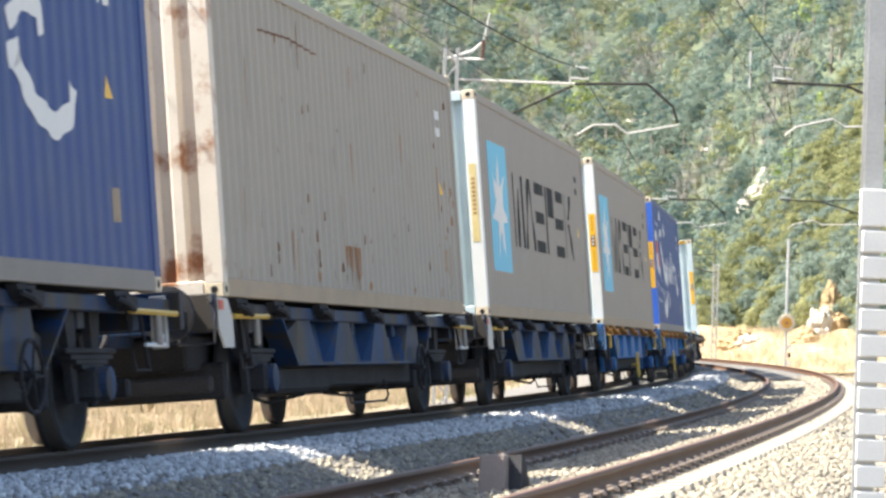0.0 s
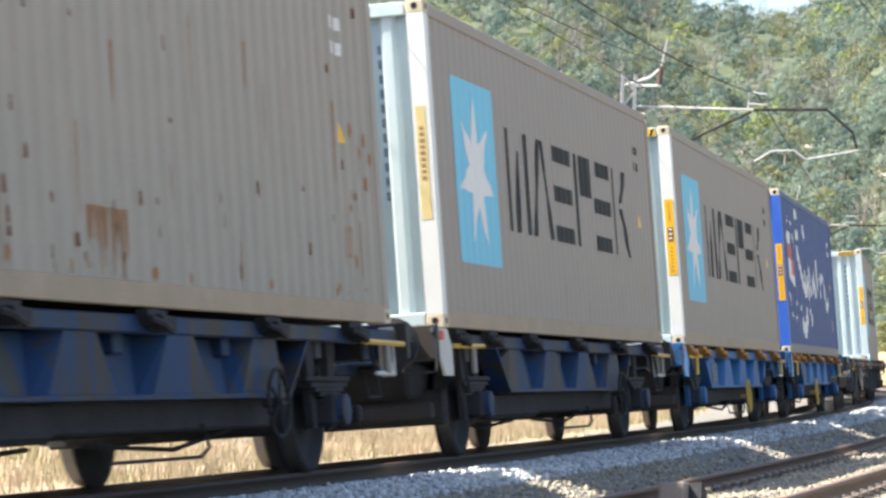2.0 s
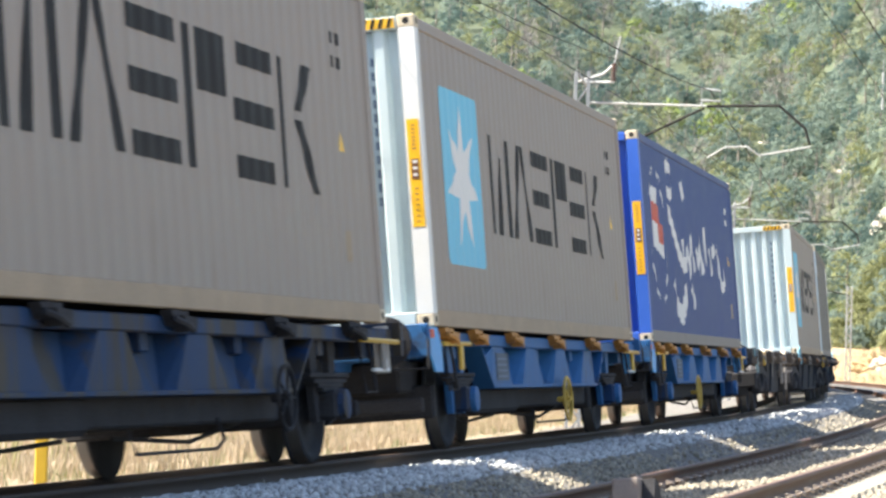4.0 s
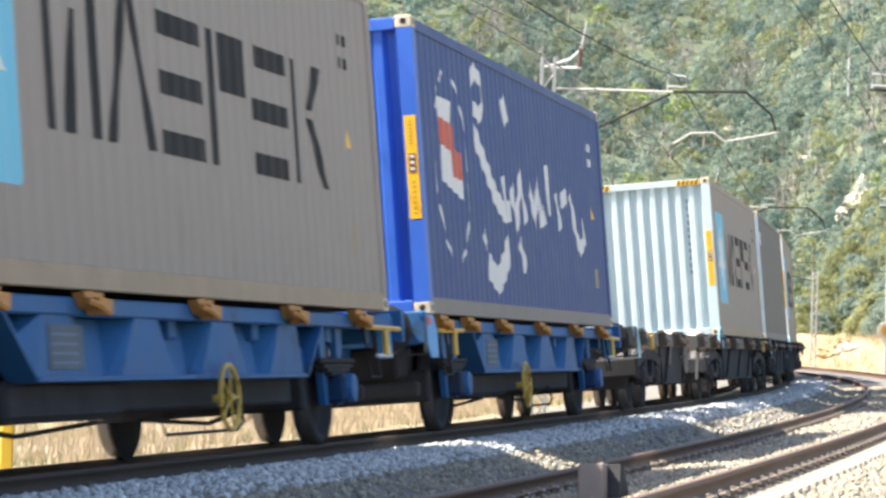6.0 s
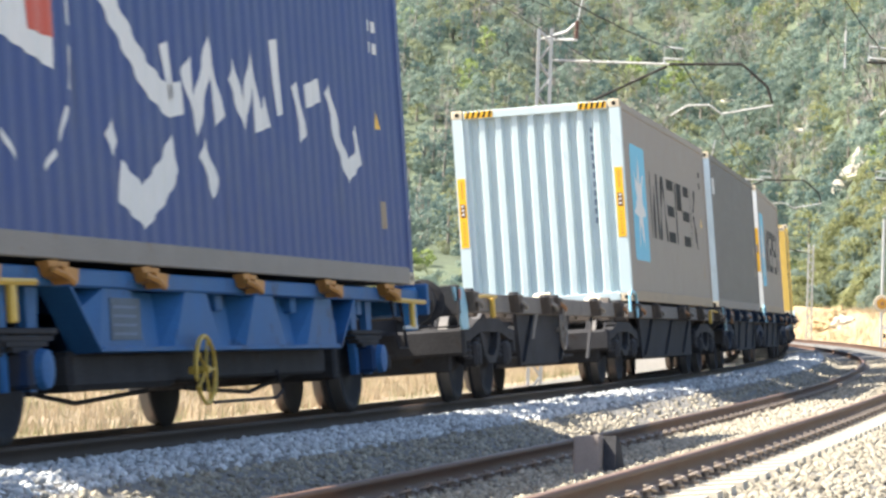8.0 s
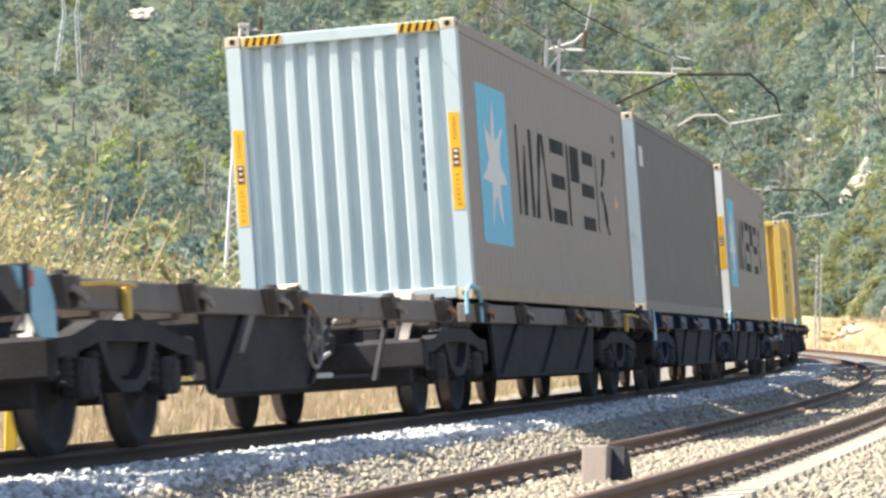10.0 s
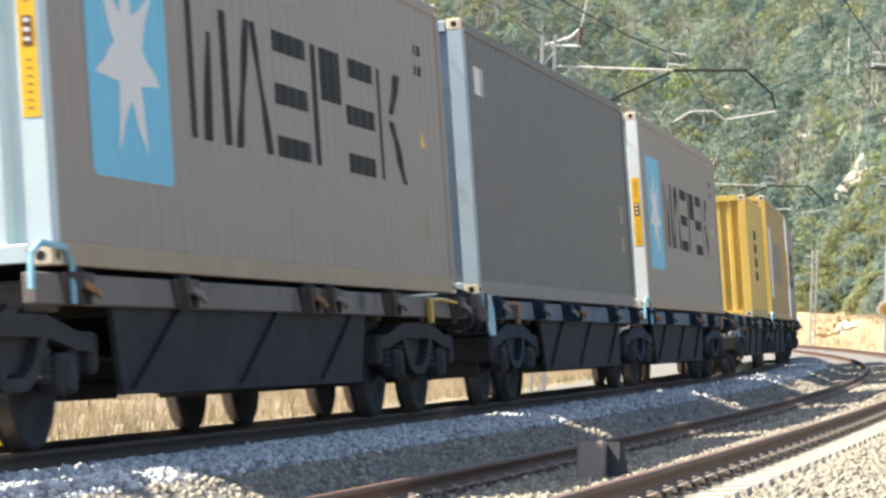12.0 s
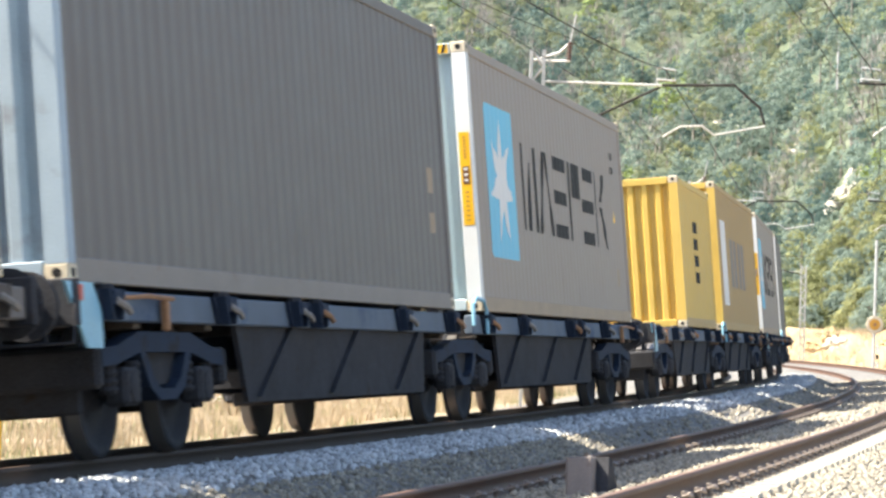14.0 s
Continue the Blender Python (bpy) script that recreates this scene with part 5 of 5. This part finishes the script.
def crown(r, height, width, clumps, per, size, cone):
    """Leaf sprays of a crown in clumps on the ends of boughs."""
    out = []
    for k in range(clumps):
        f = (k + r.rand()) / clumps
        z = height * (0.28 + 0.70 * f)
        w = width * 0.5 * ((1 - f) ** 0.7 * cone + (1 - cone) * math.sin(math.pi * (0.18 + 0.75 * f)))
        a = r.rand() * 6.283
        c = (math.cos(a) * w * r.uniform(0.35, 1), math.sin(a) * w * r.uniform(0.35, 1), z)
        q = width * r.uniform(0.13, 0.24)
        out.append(leaf_shell(r, per, c, (q, q, q * 0.7), size))
    return np.concatenate(out)


def quads(name, Q, material):
    n = len(Q)
    return fast_mesh(name, Q.reshape(-1, 3), np.arange(n * 4).reshape(n, 4), material)


def wood_kind(r, height, width, cone, n):
    """One sort of far tree: a few rounded boughs of foliage, each a lump under a coat of fine leaf sprays."""
    cs = []
    for k in range(n):
        f = (k + 0.3) / n
        w = width * 0.5 * (cone * (1 - f) + (1 - cone) * math.sqrt(max(0.04, 1 - f * f)))
        a = k * 2.4 + r.uniform(-0.4, 0.4)
        d = w * r.uniform(0.45, 0.75)
        q = width * r.uniform(0.22, 0.3) * (1 - 0.3 * f)
        cs.append(((math.cos(a) * d, math.sin(a) * d, height * (0.20 + 0.66 * f)), q))
    Q = np.concatenate([leaf_shell(r, 48, c, (q, q, q * 0.8), 0.265, 0.62)[:, :3] for c, q in cs])
    return Q.reshape(-1, 3), np.arange(len(Q) * 3).reshape(-1, 3)


def bare_kind(r, height, width):
    """A leafless tree: a fine haze of upright twigs over thin limbs."""
    n = 130
    f = r.rand(n)
    a = r.rand(n) * 6.283
    w = width * 0.5 * np.sqrt(np.maximum(0.05, 1 - (f - 0.35) ** 2 / 0.45)) * np.sqrt(r.rand(n))
    P = np.stack([np.cos(a) * w, np.sin(a) * w, height * (0.3 + 0.65 * f)], 1)
    d = np.stack([np.cos(a) * 0.35, np.sin(a) * 0.35, np.full(n, 0.8)], 1) * r.uniform(0.4, 1.0, (n, 1))
    e = np.cross(d, r.randn(n, 3))
    e *= 0.05 / np.linalg.norm(e, axis=1)[:, None]
    V = np.stack([P - e, P + e, P + d], 1).reshape(-1, 3)
    return V, np.arange(n * 3).reshape(n, 3)


# clearings on the hillside: bearing and rise of their middle, half width and half height
CLEARINGS = ((0.1425, 0.046, 0.0055, 0.010), (0.126, 0.064, 0.007, 0.003), (0.117, 0.080, 0.004, 0.003), (0.106, 0.072, 0.006, 0.003), (-0.091, 0.095, 0.008, 0.006))


def woods():
    """The far wooded hillside: pines, fresh green broadleaves and bare trunks, joined by kind."""
    r = np.random.RandomState(11)
    kinds = [wood_kind(r, h, w, k, n) for h, w, k, n in ((5.4, 5.2, 0.2, 6), (4.6, 5.6, 0.1, 6), (6.6, 4.8, 0.5, 7), (4.0, 5.0, 0.1, 5), (2.8, 4.6, 0.05, 4), (6.0, 5.2, 0.3, 7))]
    bare_kinds = [bare_kind(r, 6.5, 3.6), bare_kind(r, 5.0, 3.2)]
    scrub_kinds = [wood_kind(r, 1.8, 2.6, 0.1, 2), wood_kind(r, 2.4, 3.0, 0.1, 3)]
    got = {"pine": [], "pine_olive": [], "pine_dark": [], "lime": [], "leaf_y": [], "twigs": []}
    trunks = []
    ys = np.concatenate([r.uniform(290, 420, 1050), r.uniform(420, 625, 2950), r.uniform(240, 625, 3900)])
    for j, y in enumerate(ys):
        az = r.uniform(-0.19, 0.20) if r.rand() < 0.86 else r.uniform(0.10, 0.165)
        x = az * y
        g = float(ground_height(np.array(x), np.array(y)))
        bare = float(wob(np.array(x), np.array(y), 38, 21))
        low = j >= 4000
        rise = (g - EYE_H + (0 if low else 2)) / y
        if any(abs(az - a) < w and abs(rise - e) < h * (0.25 if low else 1) for a, e, w, h in CLEARINGS):
            continue
        leafless = not low and bare > 0.42 and r.rand() < 0.6
        V, F = bare_kinds[r.randint(2)] if leafless else (scrub_kinds[r.randint(2)] if low else kinds[r.randint(len(kinds))])
        a, sc = r.rand() * 6.283, r.uniform(0.55, 1.2)
        ca, sa = math.cos(a) * sc, math.sin(a) * sc
        T = np.stack([V[:, 0] * ca - V[:, 1] * sa, V[:, 0] * sa + V[:, 1] * ca, V[:, 2] * sc], -1) + (x, y, g - 0.3)
        tone, k = float(wob(np.array(x), np.array(y), 50, 33)), r.rand()
        key = "lime" if (tone > 0.7 and k < 0.5) or k < 0.01 else ("leaf_y" if k < 0.05 else ("pine_dark" if k < 0.36 else ("pine_olive" if k > 0.82 else "pine")))
        got["twigs" if leafless else key].append((T, F))
        if not low and r.rand() < 0.6:
            trunks.append((x, y, g - 0.3, 4.4 * sc))
    for key, label in (("pine", "dense grey-green pine woods on the far hillside"), ("pine_olive", "olive-green oaks on the far hillside"), ("pine_dark", "darker pines scattered over the far hillside"),
                       ("lime", "fresh light green trees among the hillside pines"), ("leaf_y", "yellowish-green scrub trees on the hillside"), ("twigs", "leafless grey trees among the hillside pines")):
        off = np.cumsum([0] + [len(v) for v, _ in got[key]])
        ob = fast_mesh("hillside_woods", np.concatenate([v for v, _ in got[key]]), np.concatenate([f + o for (_, f), o in zip(got[key], off)]), key, True)
        tagged(ob, label, "woods", kind="stuff")
    V, F = [], []
    for i, (x, y, z, h) in enumerate(trunks):
        for k in range(4):
            a = k * 1.571
            V += [(x + 0.2 * math.cos(a), y + 0.2 * math.sin(a), z), (x + 0.06 * math.cos(a), y + 0.06 * math.sin(a), z + h)]
        F += [(i * 8 + 2 * k, i * 8 + 2 * ((k + 1) % 4), i * 8 + 2 * ((k + 1) % 4) + 1, i * 8 + 2 * k + 1) for k in range(4)]
    tagged(fast_mesh("hillside_trunks", np.array(V), np.array(F), "bark"), "bare grey trunks among the hillside pines", "trunks", kind="stuff")


woods()


def tree(r, label, x, y, height, width, material, detail):
    t = tagged(new("tree"), label, "tree", "trees on the spur")
    z = float(ground_height(np.array(x), np.array(y))) - 0.2
    t.location = (x, y, z)
    bm = tube(B(), [(0, 0, 0), (0.1, 0.05, height * 0.3), (0.0, 0.1, height * 0.62)], 0.14, 7)
    for k in range(6):
        a, f = r.rand() * 6.283, r.uniform(0.25, 0.6)
        tube(bm, [(0.05, 0.06, height * f), (math.cos(a) * width * 0.2, math.sin(a) * width * 0.2, height * (f + 0.1)), (math.cos(a) * width * 0.38, math.sin(a) * width * 0.38, height * (f + 0.2))], 0.05, 5)
    part("trunk", bm, "bark", t)
    Q = crown(r, height, width, detail, 44, 0.21, 0.25)[:, :3]
    c = fast_mesh("crown", Q.reshape(-1, 3), np.arange(len(Q) * 3).reshape(-1, 3), material)
    c.parent = t
    return t


def spur_trees():
    r = np.random.RandomState(4)
    n = 0
    while n < 320:
        y = r.uniform(182, 335)
        az = r.uniform(0.118, 0.20)
        x = az * y
        g = float(ground_height(np.array(x), np.array(y)))
        h = r.uniform(3.2, 6.2)
        if g < -0.4 or (g + h - EYE_H) / y > 0.022 + (az - 0.128) * 1.6 or (0.158 < az < 0.176 and y < 215 and r.rand() < 0.8):
            continue
        k = r.rand()
        tree(r, "yellow-green broadleaf tree on the dry spur" if k < 0.55 else "dark green pine on the dry spur", x, y, h, r.uniform(3.0, 4.6), "leaf_y" if k < 0.55 else "pine", 22)
        n += 1


spur_trees()


def outcrop(label, x, y, z, sx, sy, sz, material, seed, fine=4):
    """A craggy rock: a lump pushed out of shape at two scales."""
    bm = B()
    bmesh.ops.create_icosphere(bm, subdivisions=fine, radius=1)
    for v in bm.verts:
        p = v.co * 1.0
        d = 1 + 0.35 * noise.noise(p * 1.6 + Vector((seed, 0, 0))) + 0.22 * noise.noise(p * 4.5 + Vector((0, seed, 0))) + 0.1 * noise.noise(p * 10)
        v.co = Vector((p.x * sx, p.y * sy, p.z * sz)) * d
    ob = part("rock_outcrop", bm, material)
    ob.location = (x, y, z)
    return tagged(ob, label, "rock", "rock outcrops")


def on_hill(az, rise):
    """The place where the hillside first reaches that rise on a bearing."""
    y = np.arange(236.0, 640.0, 1.0)
    g = ground_height(az * y, y)
    k = int(np.argmax((g - EYE_H) / y >= rise))
    return az * y[k], y[k], g[k]


for _az, _el, _sx, _sz, _mt, _lb in ((0.1460, 0.0535, 1.3, 1.9, "rock", "bright white limestone outcrop among trees"), (0.1425, 0.0480, 1.4, 1.4, "rock", "bright white limestone outcrop among trees"),
                                     (0.1388, 0.0440, 1.2, 1.0, "rock", "bright white limestone outcrop among trees"),
                                     (-0.091, 0.095, 2.6, 1.6, "rock", "pale bare rock patch on the hillside")):
    _x, _y, _z = on_hill(_az, _el)
    outcrop(_lb, _x, _y, _z, _sx, _sx, _sz, _mt, _az * 100)
_r = random.Random(12)
for _az, _el, _w, _n in ((0.126, 0.0645, 0.0065, 11), (0.117, 0.0805, 0.004, 7), (0.106, 0.072, 0.005, 6), (0.1335, 0.058, 0.004, 4)):
    for _k in range(_n):
        _x, _y, _z = on_hill(_az + _r.uniform(-_w, _w), _el + _r.uniform(-0.0022, 0.0022))
        _q = _r.uniform(0.35, 0.85)
        outcrop("low pale rock in a grassy hillside clearing", _x, _y, _z, _q * 1.5, _q, _q * 0.7, _r.choice(("scree", "rock")), _r.uniform(0, 50), 2)
# the cut face of the spur beside the outer track
for _az, _z, _d, _sx, _sz, _mt in ((0.1670, 3.6, 194, 0.65, 1.6, "earth"), (0.1640, 2.1, 192, 0.9, 1.5, "rock"), (0.1690, 1.9, 192, 0.8, 1.4, "earth"), (0.1605, 1.1, 190, 1.2, 1.0, "earth"), (0.1725, 1.4, 193, 1.2, 1.2, "earth"),
                                   (0.1385, 1.7, 205, 0.55, 0.6, "earth"), (0.1405, 1.2, 203, 0.8, 0.5, "rock"), (0.1350, 1.0, 206, 1.0, 0.5, "earth")):
    outcrop("sunlit orange-white earth scar in the cutting", _az * _d, _d, _z, _sx, _sx, _sz, _mt, _az * 300)

# the low cut bank beyond the bend
_s = np.arange(150, 330, 2.0)
_l = np.array([7.4, 10, 12, 13.5, 15, 17, 22])
_h = np.array([-0.3, -0.2, 0.2, 0.8, 1.4, 1.8, 2.0])[None, :] + 0.5 * wob(_s[:, None], _l[None, :] * 3.0, 11, 17) * smooth(9, 14, _l)[None, :]
strip("cutting_bank", _s, _l, _h, "earth", "orange and straw-coloured earth bank of the cutting", "bank")


def grass(name, label, count, s0, s1, l0, l1, height, seed, near=1.0, rise=None, material="straw"):
    """Upright dry blades in tufts."""
    r = np.random.RandomState(seed)
    tufts = count // 9
    S, L = np.repeat(r.uniform(s0, s1, tufts), 9), np.repeat(l0 + (l1 - l0) * r.rand(tufts) ** near, 9)
    n = len(S)
    base = along(S + r.randn(n) * 0.1, L + r.randn(n) * 0.1, (bed_height(L) + 1.1 * smooth(-16, -50, L) if rise is None else np.interp(L, *rise)) - 0.03)
    h = height * r.uniform(0.5, 1.3, n)
    a = r.rand(n) * 6.283
    w = 0.004 + 0.007 * r.rand(n)
    d = np.stack([np.cos(a), np.sin(a), np.zeros(n)], 1)
    tip = base + np.stack([r.randn(n) * 0.22 * h, r.randn(n) * 0.22 * h, h], 1)
    mid = base * 0.5 + tip * 0.5 + np.stack([np.zeros(n), np.zeros(n), 0.08 * h], 1)
    V = np.stack([base - d * w[:, None], base + d * w[:, None], mid + d * w[:, None] * 0.7, mid - d * w[:, None] * 0.7, tip], 1).reshape(-1, 3)
    i = np.arange(n)[:, None] * 5
    F = np.concatenate([i + [0, 1, 2], i + [0, 2, 3], i + [3, 2, 4]])
    return tagged(fast_mesh(name, V, F, material), label, "grass", kind="stuff")


grass("dry_grass", "tall dry straw-coloured grass behind the train", 85000, 14, 130, -5.5, -40, 0.30, 5, 1.6)
grass("green_weeds", "low green weeds among the dry grass", 14000, 14, 130, -5.0, -30, 0.24, 15, 1.5, None, "weed")
grass("dry_grass", "thin dry weeds along the dusty path", 9000, 60, 200, 7.2, 16, 0.3, 6)
grass("bank_grass", "dry tufts of grass on the cutting bank", 16000, 150, 240, 10, 22, 0.5, 7, 1.0, ((10, 12, 13.5, 15, 17, 22), (-0.2, 0.2, 0.8, 1.4, 1.8, 2.0)))


def pylon():
    """A pale forked lattice pylon on the hillside."""
    g = tagged(new("pylon"), "pale lattice transmission pylon on the wooded hillside", "pylon")
    x, y = -45.5, 395.0
    z = float(ground_height(np.array(x), np.array(y)))
    for sgn in (1, -1):
        bm = B()
        for d in (-0.25, 0.25):
            tube(bm, [(x + sgn * 1.6 + d, y, z), (x + sgn * 0.75 + d * 0.7, y, z + 9), (x + sgn * 1.3 + d * 0.4, y, z + 12.5)], 0.07, 5)
        for k in range(9):
            tube(bm, [(x + sgn * (1.6 - 0.094 * k) - 0.25, y, z + k), (x + sgn * (1.6 - 0.094 * (k + 1)) + 0.25, y, z + k + 1)], 0.045, 5)
        part("pylon_leg", bm, "post_white", g)
    part("cross_arm", tube(B(), [(x - 2.6, y, z + 12.4), (x, y, z + 12.0), (x + 2.6, y, z + 12.4)], 0.09, 5), "post_white", g)
    return g


pylon()


def field_mast():
    """A tapering lattice pole that stands in the scrub behind the train."""
    g = tagged(new("lattice_pole"), "pale tapering lattice steel pole in the scrub behind the train", "lattice pole")
    x, y, z, h = -4.42, 75.0, -0.95, 8.95
    half = lambda u: 0.34 - 0.25 * u
    at = lambda i, u: (x + (1, 1, -1, -1)[i] * half(u), y + (1, -1, -1, 1)[i] * half(u), z + h * u)
    for i in range(4):
        part("pole_leg", tube(B(), [at(i, 0), at(i, 1)], 0.035, 6), "post_white", g)
    us = [1 - (1 - k / 26) ** 1.25 for k in range(27)]
    for i in range(4):
        bm = B()
        for k in range(26):
            a, b = (i, (i + 1) % 4) if k % 2 else ((i + 1) % 4, i)
            tube(bm, [at(a, us[k]), at(b, us[k + 1])], 0.02, 5)
        part("bracing", bm, "post_white", g)
    part("pole_cap", box(B(), x - 0.14, x + 0.14, y - 0.14, y + 0.14, z + h, z + h + 0.12, 0.02), "galv", g)
    part("top_insulator", insulator(B(), (x + 0.4, y, z + h - 0.02), (x + 0.4, y, z + h + 0.3), 0.07), "porcelain", g)
    part("top_arm", tube(B(), [(x, y, z + h - 0.02), (x + 0.46, y, z + h - 0.02)], 0.03, 6), "galv", g)
    return g


field_mast()


def bush(r, x, y, z, h, material, label):
    """A dense round bush with leaves down to the ground."""
    t = tagged(new("bush"), label, "bush", "bushes behind the train")
    t.location = (x, y, z)
    bm = B()
    for k in range(5):
        a = r.rand() * 6.283
        tube(bm, [(0, 0, 0), (math.cos(a) * h * 0.15, math.sin(a) * h * 0.15, h * 0.4), (math.cos(a) * h * 0.3, math.sin(a) * h * 0.3, h * 0.75)], 0.04, 5)
    part("woody_stem", bm, "bark", t)
    c = quads("foliage", np.concatenate([leaf_cloud(r, 190, (r.randn() * h * 0.3, r.randn() * h * 0.3, h * r.uniform(0.12, 0.85)), (h * 0.22, h * 0.22, h * 0.17), 0.17) for _ in range(11)]), material)
    c.parent = t
    return t


def bushes():
    r = np.random.RandomState(31)
    for k in range(34):
        d = r.uniform(100, 138)
        dry = r.rand() < 0.25
        bush(r, (-0.175 + 0.155 * (k + r.rand()) / 34) * d, d, -1.0, r.uniform(3.2, 6.0), "leaf_y" if dry else ("pine_dark" if r.rand() < 0.4 else "pine"),
             "half-dry olive bush behind the railway line" if dry else "dense green bush behind the railway line")


bushes()


def shrub(r, x, y, z, h, material, label):
    t = tagged(new("shrub"), label, "shrub", "shrubs behind the train")
    t.location = (x, y, z)
    bm = B()
    for k in range(9):
        a = r.rand() * 6.283
        l = h * r.uniform(0.6, 1.15)
        tube(bm, [(0, 0, 0), (math.cos(a) * l * 0.2, math.sin(a) * l * 0.2, l * 0.5), (math.cos(a) * l * 0.45, math.sin(a) * l * 0.45, l)], 0.018, 5)
    part("woody_stem", bm, "straw", t)
    c = quads("foliage", np.concatenate([leaf_cloud(r, 70, (r.randn() * h * 0.3, r.randn() * h * 0.3, h * r.uniform(0.3, 0.95)), (h * 0.24, h * 0.24, h * 0.2), 0.07) for _ in range(9)]), material)
    c.parent = t
    return t


def shrubs():
    r = np.random.RandomState(8)
    for k in range(34):
        d = r.uniform(58, 95)
        az = r.uniform(-0.17, -0.035)
        x = az * d
        shrub(r, x, d, -0.9, r.uniform(1.6, 4.2) * (1.25 if az < -0.1 else 0.8), "leaf_y" if r.rand() < 0.6 else "straw", "straggly half-dry shrub behind the railway line")


shrubs()


def reed_clump(r, x, y, z, h, label):
    """Tall canes that lean over, with narrow leaves and feathery plumes."""
    t = tagged(new("reed_clump"), label, "reeds", "reeds behind the train")
    t.location = (x, y, z)
    leaves = []
    for k in range(9):
        l = h * r.uniform(0.55, 1.0)
        a = r.uniform(-0.9, 0.9)
        bx, by, out = r.randn() * 0.35, r.randn() * 0.35, l * r.uniform(0.18, 0.5)
        pts = [Vector((bx + out * f ** 1.6 * math.cos(a), by + out * f ** 1.6 * math.sin(a), l * (f - 0.10 * f ** 3))) for f in (0, 0.25, 0.5, 0.75, 1.0)]
        part("cane", tube(B(), pts, 0.013, 5), "reed", t)
        for i in range(11):
            f = r.uniform(0.2, 1.0)
            j = min(int(f * 4), 3)
            c = np.array(pts[j].lerp(pts[j + 1], f * 4 - j))
            plume = f > 0.84
            d = np.array([r.randn() * 0.5 + 0.3, r.randn() * 0.5, r.uniform(-0.1, 0.7)]) * (0.16 if plume else 0.36)
            e = np.cross(d, r.randn(3))
            e *= (0.022 if plume else 0.014) / np.linalg.norm(e)
            leaves.append([c, c + d * 0.5 + e, c + d + (0, 0, -0.08), c + d * 0.5 - e])
        tip = np.array(pts[4])
        leaves.extend(leaf_cloud(r, 16, tip, (0.11, 0.11, 0.2), 0.05))
    c = quads("foliage", np.array(leaves), "reed")
    c.parent = t
    return t


def reeds():
    r = np.random.RandomState(77)
    for k in range(7):
        d = r.uniform(42, 50)
        reed_clump(r, (-0.170 + 0.006 * k + 0.003 * r.rand()) * d, d, -0.95, r.uniform(4.2, 5.4) * (1 if k < 5 else 0.72), "tall pale reeds with feathery plumes behind the line")


reeds()
lay_sleepers()
motions()
